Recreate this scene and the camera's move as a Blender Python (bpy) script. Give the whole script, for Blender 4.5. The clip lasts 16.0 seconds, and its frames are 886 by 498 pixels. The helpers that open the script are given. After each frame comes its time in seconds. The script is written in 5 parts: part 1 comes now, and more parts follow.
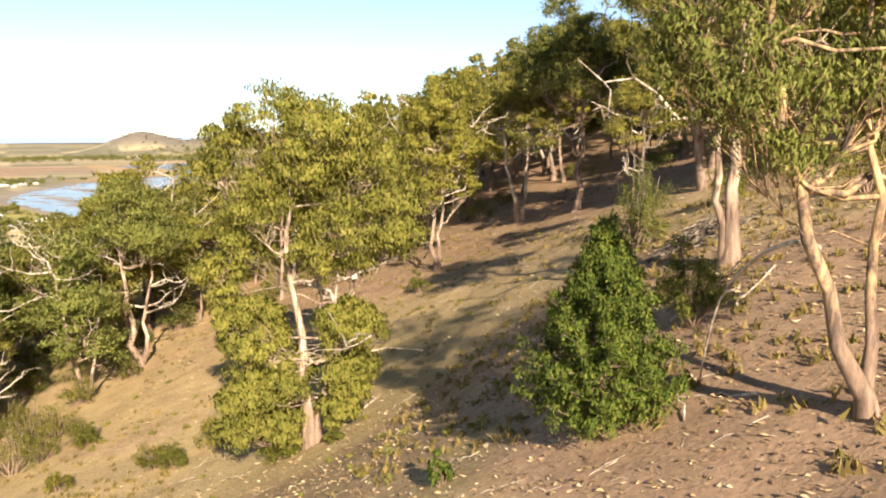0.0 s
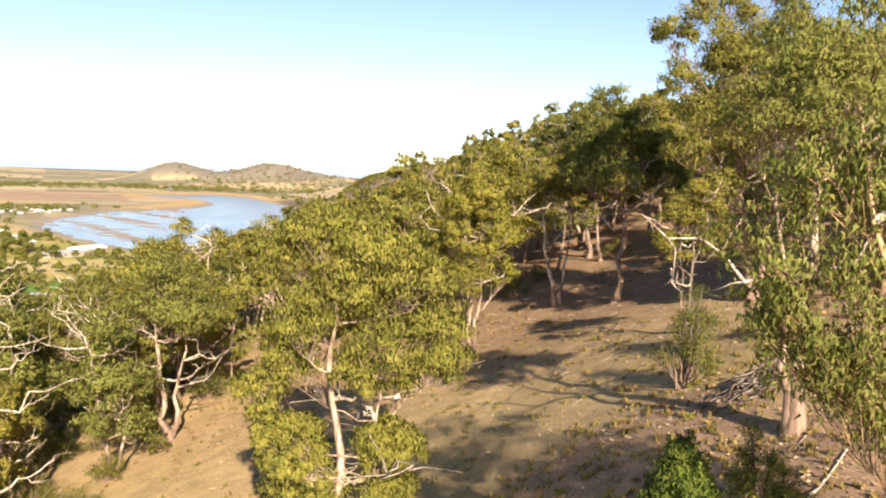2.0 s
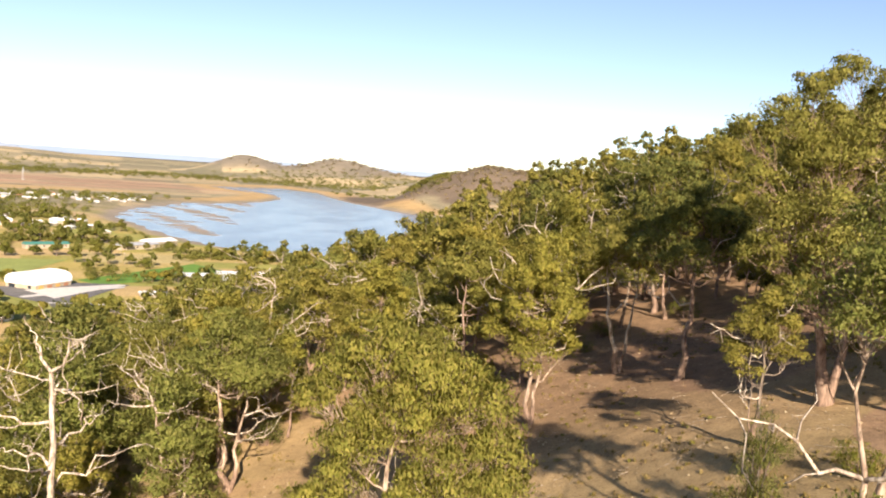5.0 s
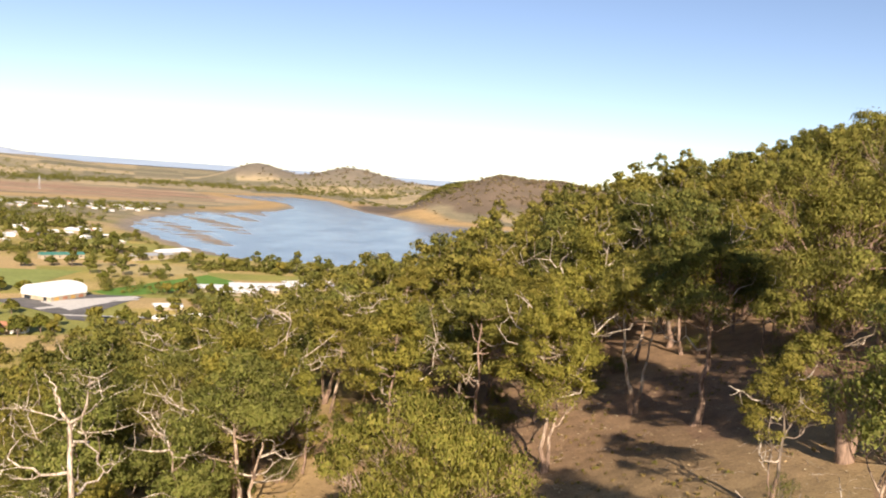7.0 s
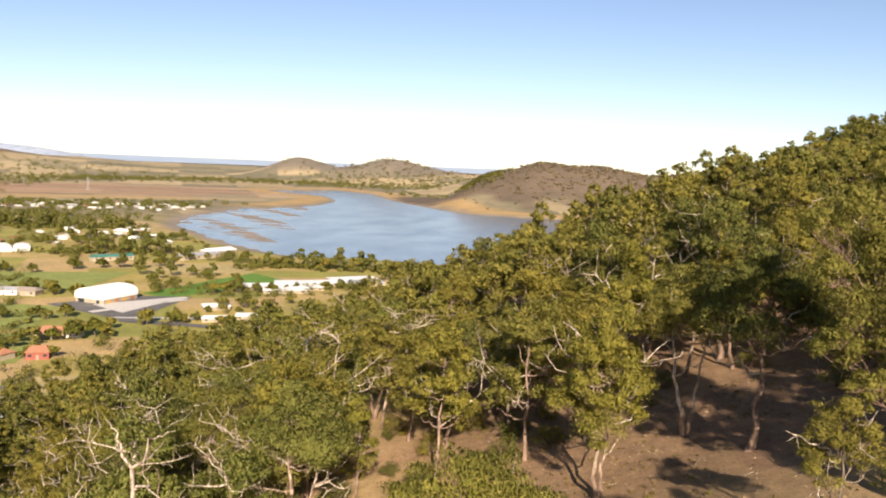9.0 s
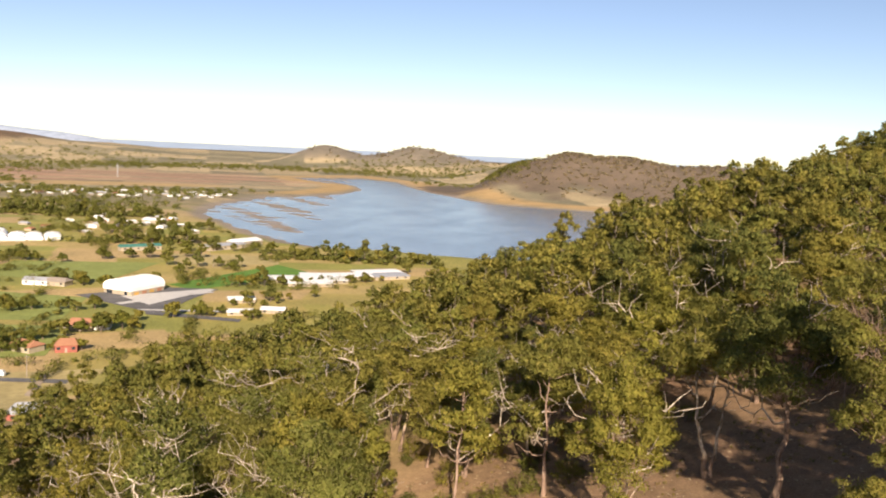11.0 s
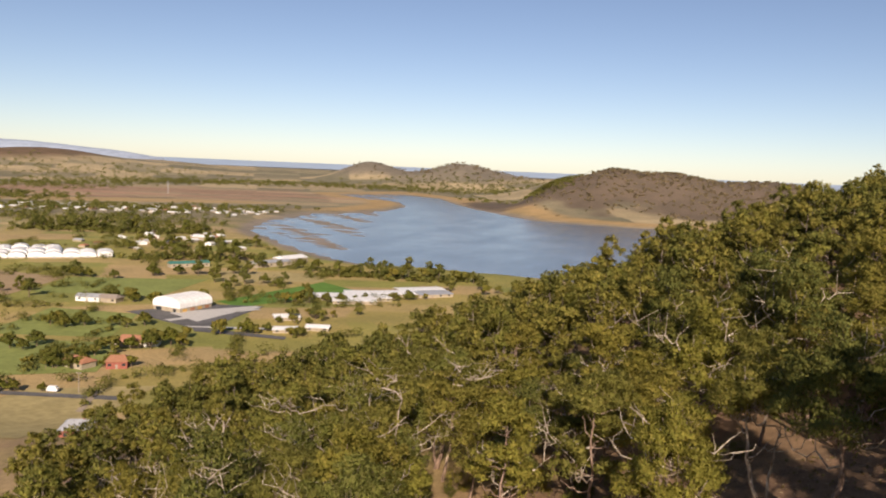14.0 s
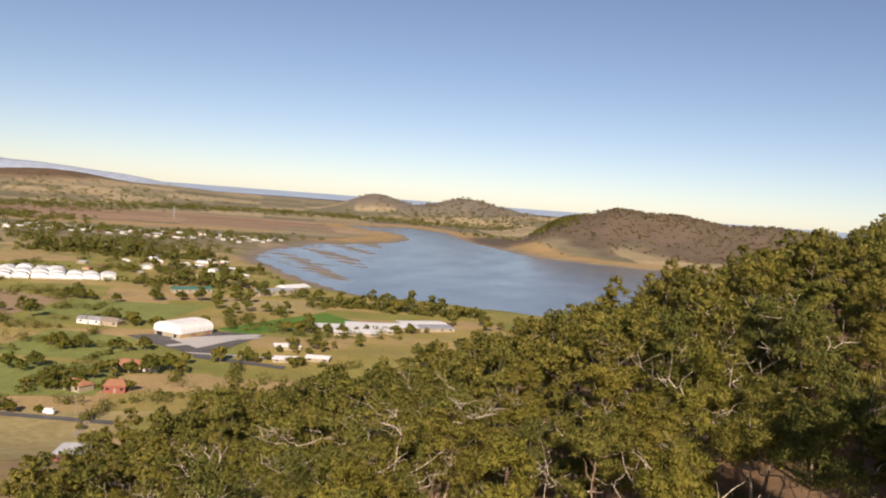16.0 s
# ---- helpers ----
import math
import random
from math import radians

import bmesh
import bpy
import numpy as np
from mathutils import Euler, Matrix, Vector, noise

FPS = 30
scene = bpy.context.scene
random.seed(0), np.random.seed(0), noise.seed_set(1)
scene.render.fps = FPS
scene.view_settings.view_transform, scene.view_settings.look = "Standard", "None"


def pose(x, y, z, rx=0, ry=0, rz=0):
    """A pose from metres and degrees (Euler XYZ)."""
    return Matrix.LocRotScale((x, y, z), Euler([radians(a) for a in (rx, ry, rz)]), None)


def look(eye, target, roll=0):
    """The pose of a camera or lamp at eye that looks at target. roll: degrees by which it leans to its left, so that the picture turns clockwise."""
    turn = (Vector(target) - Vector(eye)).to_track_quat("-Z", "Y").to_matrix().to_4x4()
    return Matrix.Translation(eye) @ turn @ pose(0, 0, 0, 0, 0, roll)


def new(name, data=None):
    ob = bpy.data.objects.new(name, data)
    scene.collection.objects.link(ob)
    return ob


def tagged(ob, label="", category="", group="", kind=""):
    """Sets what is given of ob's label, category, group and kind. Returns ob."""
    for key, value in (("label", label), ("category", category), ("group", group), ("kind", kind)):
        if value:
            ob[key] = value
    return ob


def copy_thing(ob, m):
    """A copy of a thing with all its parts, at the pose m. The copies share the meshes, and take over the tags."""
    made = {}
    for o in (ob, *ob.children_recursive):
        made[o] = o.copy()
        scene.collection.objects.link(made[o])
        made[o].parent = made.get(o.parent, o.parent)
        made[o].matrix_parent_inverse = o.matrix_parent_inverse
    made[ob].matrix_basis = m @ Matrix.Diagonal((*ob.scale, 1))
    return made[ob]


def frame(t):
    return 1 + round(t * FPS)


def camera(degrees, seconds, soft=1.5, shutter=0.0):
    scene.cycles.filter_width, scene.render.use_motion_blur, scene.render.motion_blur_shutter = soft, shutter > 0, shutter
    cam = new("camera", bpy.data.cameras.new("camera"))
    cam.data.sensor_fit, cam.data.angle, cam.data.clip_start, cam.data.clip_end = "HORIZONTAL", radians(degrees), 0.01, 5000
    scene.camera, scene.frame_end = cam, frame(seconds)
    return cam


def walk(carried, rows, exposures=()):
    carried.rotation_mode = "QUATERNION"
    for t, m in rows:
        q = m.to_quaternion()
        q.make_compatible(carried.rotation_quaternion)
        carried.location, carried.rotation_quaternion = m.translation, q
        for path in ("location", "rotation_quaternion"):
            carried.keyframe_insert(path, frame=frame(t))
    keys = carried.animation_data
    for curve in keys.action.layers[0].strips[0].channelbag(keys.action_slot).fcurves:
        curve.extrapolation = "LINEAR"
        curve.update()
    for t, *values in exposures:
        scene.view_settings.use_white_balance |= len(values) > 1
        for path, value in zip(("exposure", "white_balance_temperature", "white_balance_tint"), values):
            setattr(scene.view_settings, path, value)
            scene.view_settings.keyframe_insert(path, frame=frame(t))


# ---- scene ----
cam = camera(57.7, 16.0, soft=2.0)
PATH = [
    (0, (0.422, 0.282, 74.929), (0.409, 2.264, 74.658), -0.4),
    (0.5, (0.153, 0.611, 75.864), (0.135, 2.601, 75.667), 2.1),
    (1, (-0.214, 0.823, 76.858), (-0.256, 2.811, 76.648), 1.9),
    (1.5, (-0.504, 1.128, 77.835), (-0.567, 3.12, 77.668), 2.6),
    (2, (-0.807, 1.353, 78.87), (-0.882, 3.344, 78.697), 1.9),
    (2.5, (-1.014, 1.516, 79.881), (-1.121, 3.504, 79.694), 0.4),
    (3, (-1.216, 1.608, 80.99), (-1.344, 3.59, 80.752), -0.9),
    (3.5, (-1.268, 1.791, 82.072), (-1.453, 3.767, 81.82), -0.7),
    (4, (-1.284, 2.053, 83.056), (-1.465, 4.042, 82.947), 2.4),
    (4.2, (-1.247, 2.127, 83.468), (-1.437, 4.113, 83.34), 3.3),
    (6.3, (-1.82, 2.26, 86.558), (-2.073, 4.234, 86.358), 3.7),
    (6.5, (-1.928, 2.336, 86.888), (-2.178, 4.31, 86.693), 3.9),
    (7, (-1.843, 2.392, 87.817), (-2.101, 4.368, 87.652), 4.0),
    (7.5, (-1.846, 2.269, 88.93), (-2.135, 4.24, 88.752), 3.3),
    (8, (-2.009, 2.364, 89.866), (-2.31, 4.333, 89.683), 2.6),
    (8.5, (-2.116, 2.416, 90.626), (-2.453, 4.378, 90.43), 2.6),
    (9, (-2.425, 2.464, 91.45), (-2.783, 4.422, 91.25), 2.2),
    (9.2, (-2.402, 2.652, 91.967), (-2.775, 4.608, 91.775), 2.4),
    (11.3, (-2.375, 3.948, 96.402), (-2.806, 5.887, 96.166), 2.7),
    (11.5, (-2.398, 4.033, 96.557), (-2.844, 5.972, 96.358), 2.9),
    (12, (-2.388, 4.041, 96.918), (-2.864, 5.977, 96.766), 2.8),
    (12.5, (-2.391, 4.135, 97.199), (-2.866, 6.074, 97.073), 3.0),
    (13, (-2.424, 4.078, 97.463), (-2.904, 6.014, 97.308), 3.0),
    (13.5, (-2.486, 4.225, 97.576), (-2.989, 6.151, 97.392), 3.5),
    (14, (-2.506, 4.202, 97.763), (-3.031, 6.121, 97.564), 2.4),
    (14.5, (-2.6, 4.242, 97.827), (-3.132, 6.161, 97.641), 2.9),
    (15, (-2.624, 4.287, 97.839), (-3.132, 6.217, 97.708), 3.7),
    (15.5, (-2.721, 4.307, 97.893), (-3.24, 6.235, 97.78), 5.2),
    (16, (-2.805, 4.27, 97.893), (-3.345, 6.193, 97.778), 4.3),
]
EXPOSURES = [(0.0, 1.52, 6750, 12), (3.0, 1.55, 6750, 16), (4.0, 1.5, 6750, 16), (6.5, 1.14, 6750, 17), (9.0, 1.0, 6800, 17), (11.4, 0.9, 6850, 17), (12.2, 0.58, 6700, 17), (13.0, 0.46, 6700, 18), (16.0, 0.42, 6750, 20)]
walk(cam, [(t, look(eye, target, roll)) for t, eye, target, roll in PATH], EXPOSURES)

# ---- light ----
SUN_AZIMUTH, SUN_HEIGHT = 165.0, 27.0  # degrees clockwise from ahead (+y), and above the horizon
world = bpy.data.worlds.new("sky")
scene.world = world
world.use_nodes = True
wn = world.node_tree.nodes
wl = world.node_tree.links
sky = wn.new("ShaderNodeTexSky")
sky.sky_type = "NISHITA"
sky.sun_disc = False
sky.sun_elevation = radians(SUN_HEIGHT)
sky.sun_rotation = radians(SUN_AZIMUTH)
sky.altitude = 50
sky.air_density, sky.dust_density, sky.ozone_density = 0.72, 0.2, 1.0
wl.new(sky.outputs["Color"], wn["Background"].inputs["Color"])
wn["Background"].inputs["Strength"].default_value = 0.071

az, el = radians(SUN_AZIMUTH), radians(SUN_HEIGHT)
SUN_DIR = Vector((math.sin(az) * math.cos(el), math.cos(az) * math.cos(el), math.sin(el)))
sun = new("sun", bpy.data.lights.new("sun", "SUN"))
sun.data.energy, sun.data.angle, sun.data.color = 5.0, radians(0.55), (1.0, 0.90, 0.74)
sun.matrix_world = look(SUN_DIR * 300, (0, 0, 0))


# ---- materials ----
def material(name, rough=0.85, metal=0.0, spec=0.3):
    m = bpy.data.materials.new(name)
    m.use_nodes = True
    nt = m.node_tree
    b = nt.nodes["Principled BSDF"]
    b.inputs["Roughness"].default_value = rough
    b.inputs["Metallic"].default_value = metal
    b.inputs["Specular IOR Level"].default_value = spec
    return m, nt, b


def add_noise(nt, scale, detail=4.0, rough=0.6, vector=None):
    n = nt.nodes.new("ShaderNodeTexNoise")
    n.inputs["Scale"].default_value = scale
    n.inputs["Detail"].default_value = detail
    n.inputs["Roughness"].default_value = rough
    if vector is not None:
        nt.links.new(vector, n.inputs["Vector"])
    return n.outputs["Fac"]


def ramp(nt, fac, stops):
    r = nt.nodes.new("ShaderNodeValToRGB")
    while len(r.color_ramp.elements) < len(stops):
        r.color_ramp.elements.new(0.5)
    for e, (pos, col) in zip(r.color_ramp.elements, stops):
        e.position, e.color = pos, (*col, 1)
    nt.links.new(fac, r.inputs["Fac"])
    return r.outputs["Color"]


def mixed(nt, fac, a, b, mode="MIX"):
    n = nt.nodes.new("ShaderNodeMix")
    n.data_type, n.blend_type = "RGBA", mode
    for sock, val in ((n.inputs[0], fac), (n.inputs[6], a), (n.inputs[7], b)):
        if isinstance(val, (int, float)):
            sock.default_value = val
        elif isinstance(val, tuple):
            sock.default_value = (*val, 1)
        else:
            nt.links.new(val, sock)
    return n.outputs[2]


def place_of(nt):
    return nt.nodes.new("ShaderNodeTexCoord").outputs["Object"]


def bump(nt, b, height, strength, distance):
    n = nt.nodes.new("ShaderNodeBump")
    n.inputs["Strength"].default_value = strength
    n.inputs["Distance"].default_value = distance
    nt.links.new(height, n.inputs["Height"])
    nt.links.new(n.outputs["Normal"], b.inputs["Normal"])


def grained(name, light, dark, scale, rough=0.85, spec=0.3, bumpy=0.3, depth=0.03, fine=6.0):
    """A plain surface with variation at two scales."""
    m, nt, b = material(name, rough, 0.0, spec)
    v = place_of(nt)
    a = add_noise(nt, scale, 5.0, 0.65, v)
    c = add_noise(nt, scale * fine, 3.0, 0.6, v)
    base = ramp(nt, a, [(0.32, dark), (0.68, light)])
    speck = ramp(nt, c, [(0.3, (0.75, 0.75, 0.75)), (0.7, (1.15, 1.15, 1.15))])
    nt.links.new(mixed(nt, 0.8, base, speck, "MULTIPLY"), b.inputs["Base Color"])
    bump(nt, b, c, bumpy, depth)
    return m


def leaf_material(name, cols, glow=0.44):
    """Foliage: colours by leaf and by tree, with light passing through."""
    m, nt, b = material(name, 0.75, 0.0, 0.1)
    geo = nt.nodes.new("ShaderNodeNewGeometry")
    info = nt.nodes.new("ShaderNodeObjectInfo")
    c = ramp(nt, geo.outputs["Random Per Island"], [(i / (len(cols) - 1), k) for i, k in enumerate(cols)])
    tone = ramp(nt, info.outputs["Random"], [(0.0, (0.93, 0.93, 0.85)), (0.4, (1.05, 1.03, 0.94)), (0.75, (1.22, 1.09, 0.86)), (1.0, (1.12, 1.12, 0.86))])
    col = mixed(nt, 1.0, c, tone, "MULTIPLY")
    big = add_noise(nt, 0.35, 3.0, 0.5, place_of(nt))
    patch = ramp(nt, big, [(0.3, (0.72, 0.75, 0.72)), (0.7, (1.22, 1.2, 1.1))])
    col = mixed(nt, 0.8, col, patch, "MULTIPLY")
    nt.links.new(col, b.inputs["Base Color"])
    t = nt.nodes.new("ShaderNodeBsdfTranslucent")
    nt.links.new(col, t.inputs["Color"])
    mx = nt.nodes.new("ShaderNodeMixShader")
    mx.inputs["Fac"].default_value = glow
    nt.links.new(b.outputs["BSDF"], mx.inputs[1])
    nt.links.new(t.outputs["BSDF"], mx.inputs[2])
    nt.links.new(mx.outputs["Shader"], nt.nodes["Material Output"].inputs["Surface"])
    return m


def bark_material(name, pale, mid, dark, scale=1.2):
    """Gum bark: smooth pale wood with long peeling streaks and dark patches."""
    m, nt, b = material(name, 0.8, 0.0, 0.25)
    v = place_of(nt)
    mp = nt.nodes.new("ShaderNodeMapping")
    mp.inputs["Scale"].default_value = (1.0, 1.0, 0.16)
    nt.links.new(v, mp.inputs["Vector"])
    streak = add_noise(nt, scale * 4, 6.0, 0.7, mp.outputs["Vector"])
    patch = add_noise(nt, scale * 0.6, 3.0, 0.6, v)
    a = ramp(nt, streak, [(0.40, dark), (0.50, mid), (0.62, pale)])
    c = ramp(nt, patch, [(0.38, (0.5, 0.45, 0.42)), (0.6, (1.1, 1.08, 1.05))])
    col = mixed(nt, 0.75, a, c, "MULTIPLY")
    # a stocking of rough brown bark round the foot of the trunk, with a ragged upper edge
    foot = nt.nodes.new("ShaderNodeSeparateXYZ")
    nt.links.new(v, foot.inputs["Vector"])
    edge = nt.nodes.new("ShaderNodeMath")
    edge.operation = "MULTIPLY_ADD"
    nt.links.new(streak, edge.inputs[0])
    edge.inputs[1].default_value = -3.0
    nt.links.new(foot.outputs["Z"], edge.inputs[2])
    rough = ramp(nt, edge.outputs["Value"], [(0.2, (1, 1, 1)), (0.95, (0, 0, 0))])
    brown = ramp(nt, streak, [(0.35, (0.10, 0.065, 0.045)), (0.62, (0.30, 0.20, 0.14))])
    nt.links.new(mixed(nt, rough, col, brown), b.inputs["Base Color"])
    bump(nt, b, streak, 0.6, 0.05)
    return m


GUM_LEAF = leaf_material("gum leaf", [(0.163, 0.163, 0.043), (0.231, 0.224, 0.057), (0.286, 0.263, 0.070), (0.345, 0.293, 0.095)])
YELLOW_LEAF = leaf_material("yellow gum leaf", [(0.154, 0.176, 0.047), (0.210, 0.230, 0.060), (0.256, 0.260, 0.078), (0.300, 0.278, 0.099)])
DARK_LEAF = leaf_material("dark leaf", [(0.100, 0.115, 0.038), (0.146, 0.159, 0.046), (0.196, 0.197, 0.054), (0.250, 0.227, 0.070)], 0.34)
PINE_LEAF = leaf_material("pine needle", [(0.046, 0.077, 0.020), (0.086, 0.123, 0.026), (0.138, 0.167, 0.033), (0.198, 0.209, 0.044)], 0.3)
BUSH_LEAF = leaf_material("bush leaf", [(0.091, 0.114, 0.029), (0.150, 0.169, 0.038), (0.202, 0.202, 0.050), (0.247, 0.221, 0.070)])
GRASS_BLADE = leaf_material("dry grass blade", [(0.14, 0.115, 0.04), (0.26, 0.19, 0.075), (0.36, 0.26, 0.115), (0.12, 0.12, 0.032)])
PALE_BARK = bark_material("pale gum bark", (0.52, 0.42, 0.32), (0.34, 0.25, 0.18), (0.13, 0.09, 0.065))
WHITE_BARK = bark_material("bleached wood", (0.64, 0.57, 0.47), (0.48, 0.40, 0.31), (0.22, 0.17, 0.125))
PINK_BARK = bark_material("pink gum bark", (0.40, 0.29, 0.22), (0.29, 0.20, 0.15), (0.13, 0.085, 0.06))
YELLOW_BARK = bark_material("yellow gum bark", (0.56, 0.39, 0.19), (0.30, 0.195, 0.115), (0.11, 0.08, 0.062))
GREY_BARK = bark_material("rough grey bark", (0.30, 0.24, 0.19), (0.19, 0.15, 0.115), (0.07, 0.055, 0.045))


# ---- ground ----
def softstep(a, b, v):
    t = np.clip((v - a) / (b - a), 0.0, 1.0)
    return t * t * (3 - 2 * t)


def bump_at(x, y, cx, cy, sx, sy, h, turn=0.0):
    c, s = math.cos(turn), math.sin(turn)
    u, v = (x - cx) * c + (y - cy) * s, -(x - cx) * s + (y - cy) * c
    return h * np.exp(-0.5 * ((u / sx) ** 2 + (v / sy) ** 2))


def waves(x, y, scale, seed=0.0):
    """Cheap smooth noise, about -1 to 1."""
    out = 0
    for k, (a, b, c) in enumerate(((1.0, 0.3, 0.0), (-0.45, 1.1, 1.7), (0.8, -0.9, 4.1), (1.9, 0.7, 2.2), (-1.3, 1.8, 5.3), (0.2, 2.6, 0.9))):
        out = out + np.sin((a * x + b * y) / scale + c + seed * (k + 1.3)) / (1 + 0.35 * k)
    return out / 2.6


def hill_height(x, y):
    """The wooded hillside: climbs to the right, runs out into the plain to the left and behind the spur."""
    u, v = np.clip(x, -330, 260) / 100, np.clip(y, -140, 330) / 100
    z = 66.79 + 45.5 * u - 11.03 * v - 9.05 * u * u - 22.81 * u * v + 10.88 * v * v - 1.96 * u**3 + 5.27 * u * u * v + 9.71 * u * v * v - 3.05 * v**3
    z = z + bump_at(x, y, -8, 42, 9, 12, -2.3) + bump_at(x, y, 12, 40, 8, 16, 2.2) + bump_at(x, y, -48, 92, 20, 24, 3.2)
    z = z + bump_at(x, y, 20, 185, 45, 40, 6.0) + bump_at(x, y, 60, 90, 30, 40, 2.5)
    z = 105 - np.logaddexp(0, (105 - z) / 8) * 8
    z = z * (1 - softstep(260, 470, y - 0.1 * x))
    return z


BAY = [(420, 700), (100, 705), (-197, 743), (-284, 728), (-341, 749), (-388, 794), (-449, 857), (-520, 933), (-567, 989), (-617, 1090),
       (-653, 1206), (-662, 1304), (-684, 1455), (-630, 1544), (-615, 1743), (-637, 1908), (-722, 2092), (-866, 2205), (-1034, 2432), (-965, 2559),
       (-890, 2697), (-693, 2508), (-552, 2178), (-452, 1956), (-351, 1807), (-247, 1635), (-141, 1598), (-44, 1581), (150, 1650), (420, 1700)]


def bay_edge(x, y):
    """Metres inside the shore of the bay; outside it is negative."""
    best, inside = np.full(np.shape(x), 1e9), np.zeros(np.shape(x), bool)
    for (ax, ay), (bx, by) in zip(BAY, BAY[1:] + BAY[:1]):
        t = np.clip(((x - ax) * (bx - ax) + (y - ay) * (by - ay)) / ((bx - ax) ** 2 + (by - ay) ** 2), 0, 1)
        best = np.minimum(best, np.hypot(x - ax - t * (bx - ax), y - ay - t * (by - ay)))
        if by != ay:
            inside ^= ((ay > y) != (by > y)) & (x < (bx - ax) * (y - ay) / (by - ay) + ax)
    return np.where(inside, best, -best) + 7 * waves(x, y, 16, 9)


def far_rise(x, y):
    d = np.hypot(x, y)
    return 92 * np.clip((d - 2700) / 2200, 0, 1) ** 1.3


def ground_height(x, y):
    x, y = np.asarray(x, float), np.asarray(y, float)
    hill = hill_height(x, y)
    plain = 2.0 + 0.6 * waves(x, y, 120) + far_rise(x, y)
    z = np.logaddexp(hill / 3, plain / 3) * 3
    near = np.exp(-((np.hypot(x, y) / 160) ** 2))
    z = z + near * (0.16 * waves(x, y, 2.2, 1) + 0.35 * waves(x, y, 9, 2))
    # far hills
    front = y > 300
    hills = 0
    for cx, sx, h in ((-290, 50, 48), (-215, 55, 47), (-140, 55, 72), (-60, 60, 50), (30, 70, 66), (130, 80, 31), (250, 100, 68), (420, 120, 40)):
        hills = hills + bump_at(x, y, cx, 2120 + 0.2 * max(cx, 0), sx, 165, h)
    hills = hills + bump_at(x, y, -900, 3487, 110, 220, 78) + bump_at(x, y, -1120, 3380, 110, 180, 30) + bump_at(x, y, -1310, 3420, 95, 160, 74) + bump_at(x, y, -640, 3420, 150, 200, 50)
    hills = hills + bump_at(x, y, -360, 2950, 110, 200, 62) + bump_at(x, y, -2680, 2980, 150, 320, 44) + bump_at(x, y, -2300, 3080, 220, 320, 20) + bump_at(x, y, -3100, 2900, 420, 300, 34)
    hills = hills * (1 + 0.05 * waves(x, y, 60, 3)) + 2 * waves(x, y, 35, 5) * np.clip(hills / 40, 0, 1)
    z = z + np.where(front, hills, 0)
    inside = bay_edge(x, y)
    wet = softstep(-25, 30, inside)
    mud = softstep(190, 30, x + 0.30 * (y - 800) + 400)
    depth = -1.2 + mud * (1.10 + 0.30 * waves(x * 0.35 + y * 0.1, y * 0.8, 8, 4) + 0.26 * waves(x * 0.3, y + 0.4 * x, 6, 7))
    z = np.where(y > 600, z * (1 - wet) + depth * wet, z)
    return z


def gz(x, y):
    return float(ground_height(x, y))


def cells(x, y, size, seed):
    """A patchwork of fields: a random number for the cell that each point lies in."""
    c, s = math.cos(0.5), math.sin(0.5)
    x, y = x + 14 * waves(x, y, 45, seed), y + 14 * waves(x, y, 38, seed + 2)
    u, v = (x * c + y * s) / size, (-x * s + y * c) / (size * 0.6)
    i = np.floor(u)
    j = np.floor(v + 0.37 * i)
    return np.abs(np.sin(i * 127.1 + j * 311.7 + seed) * 43758.5453) % 1.0


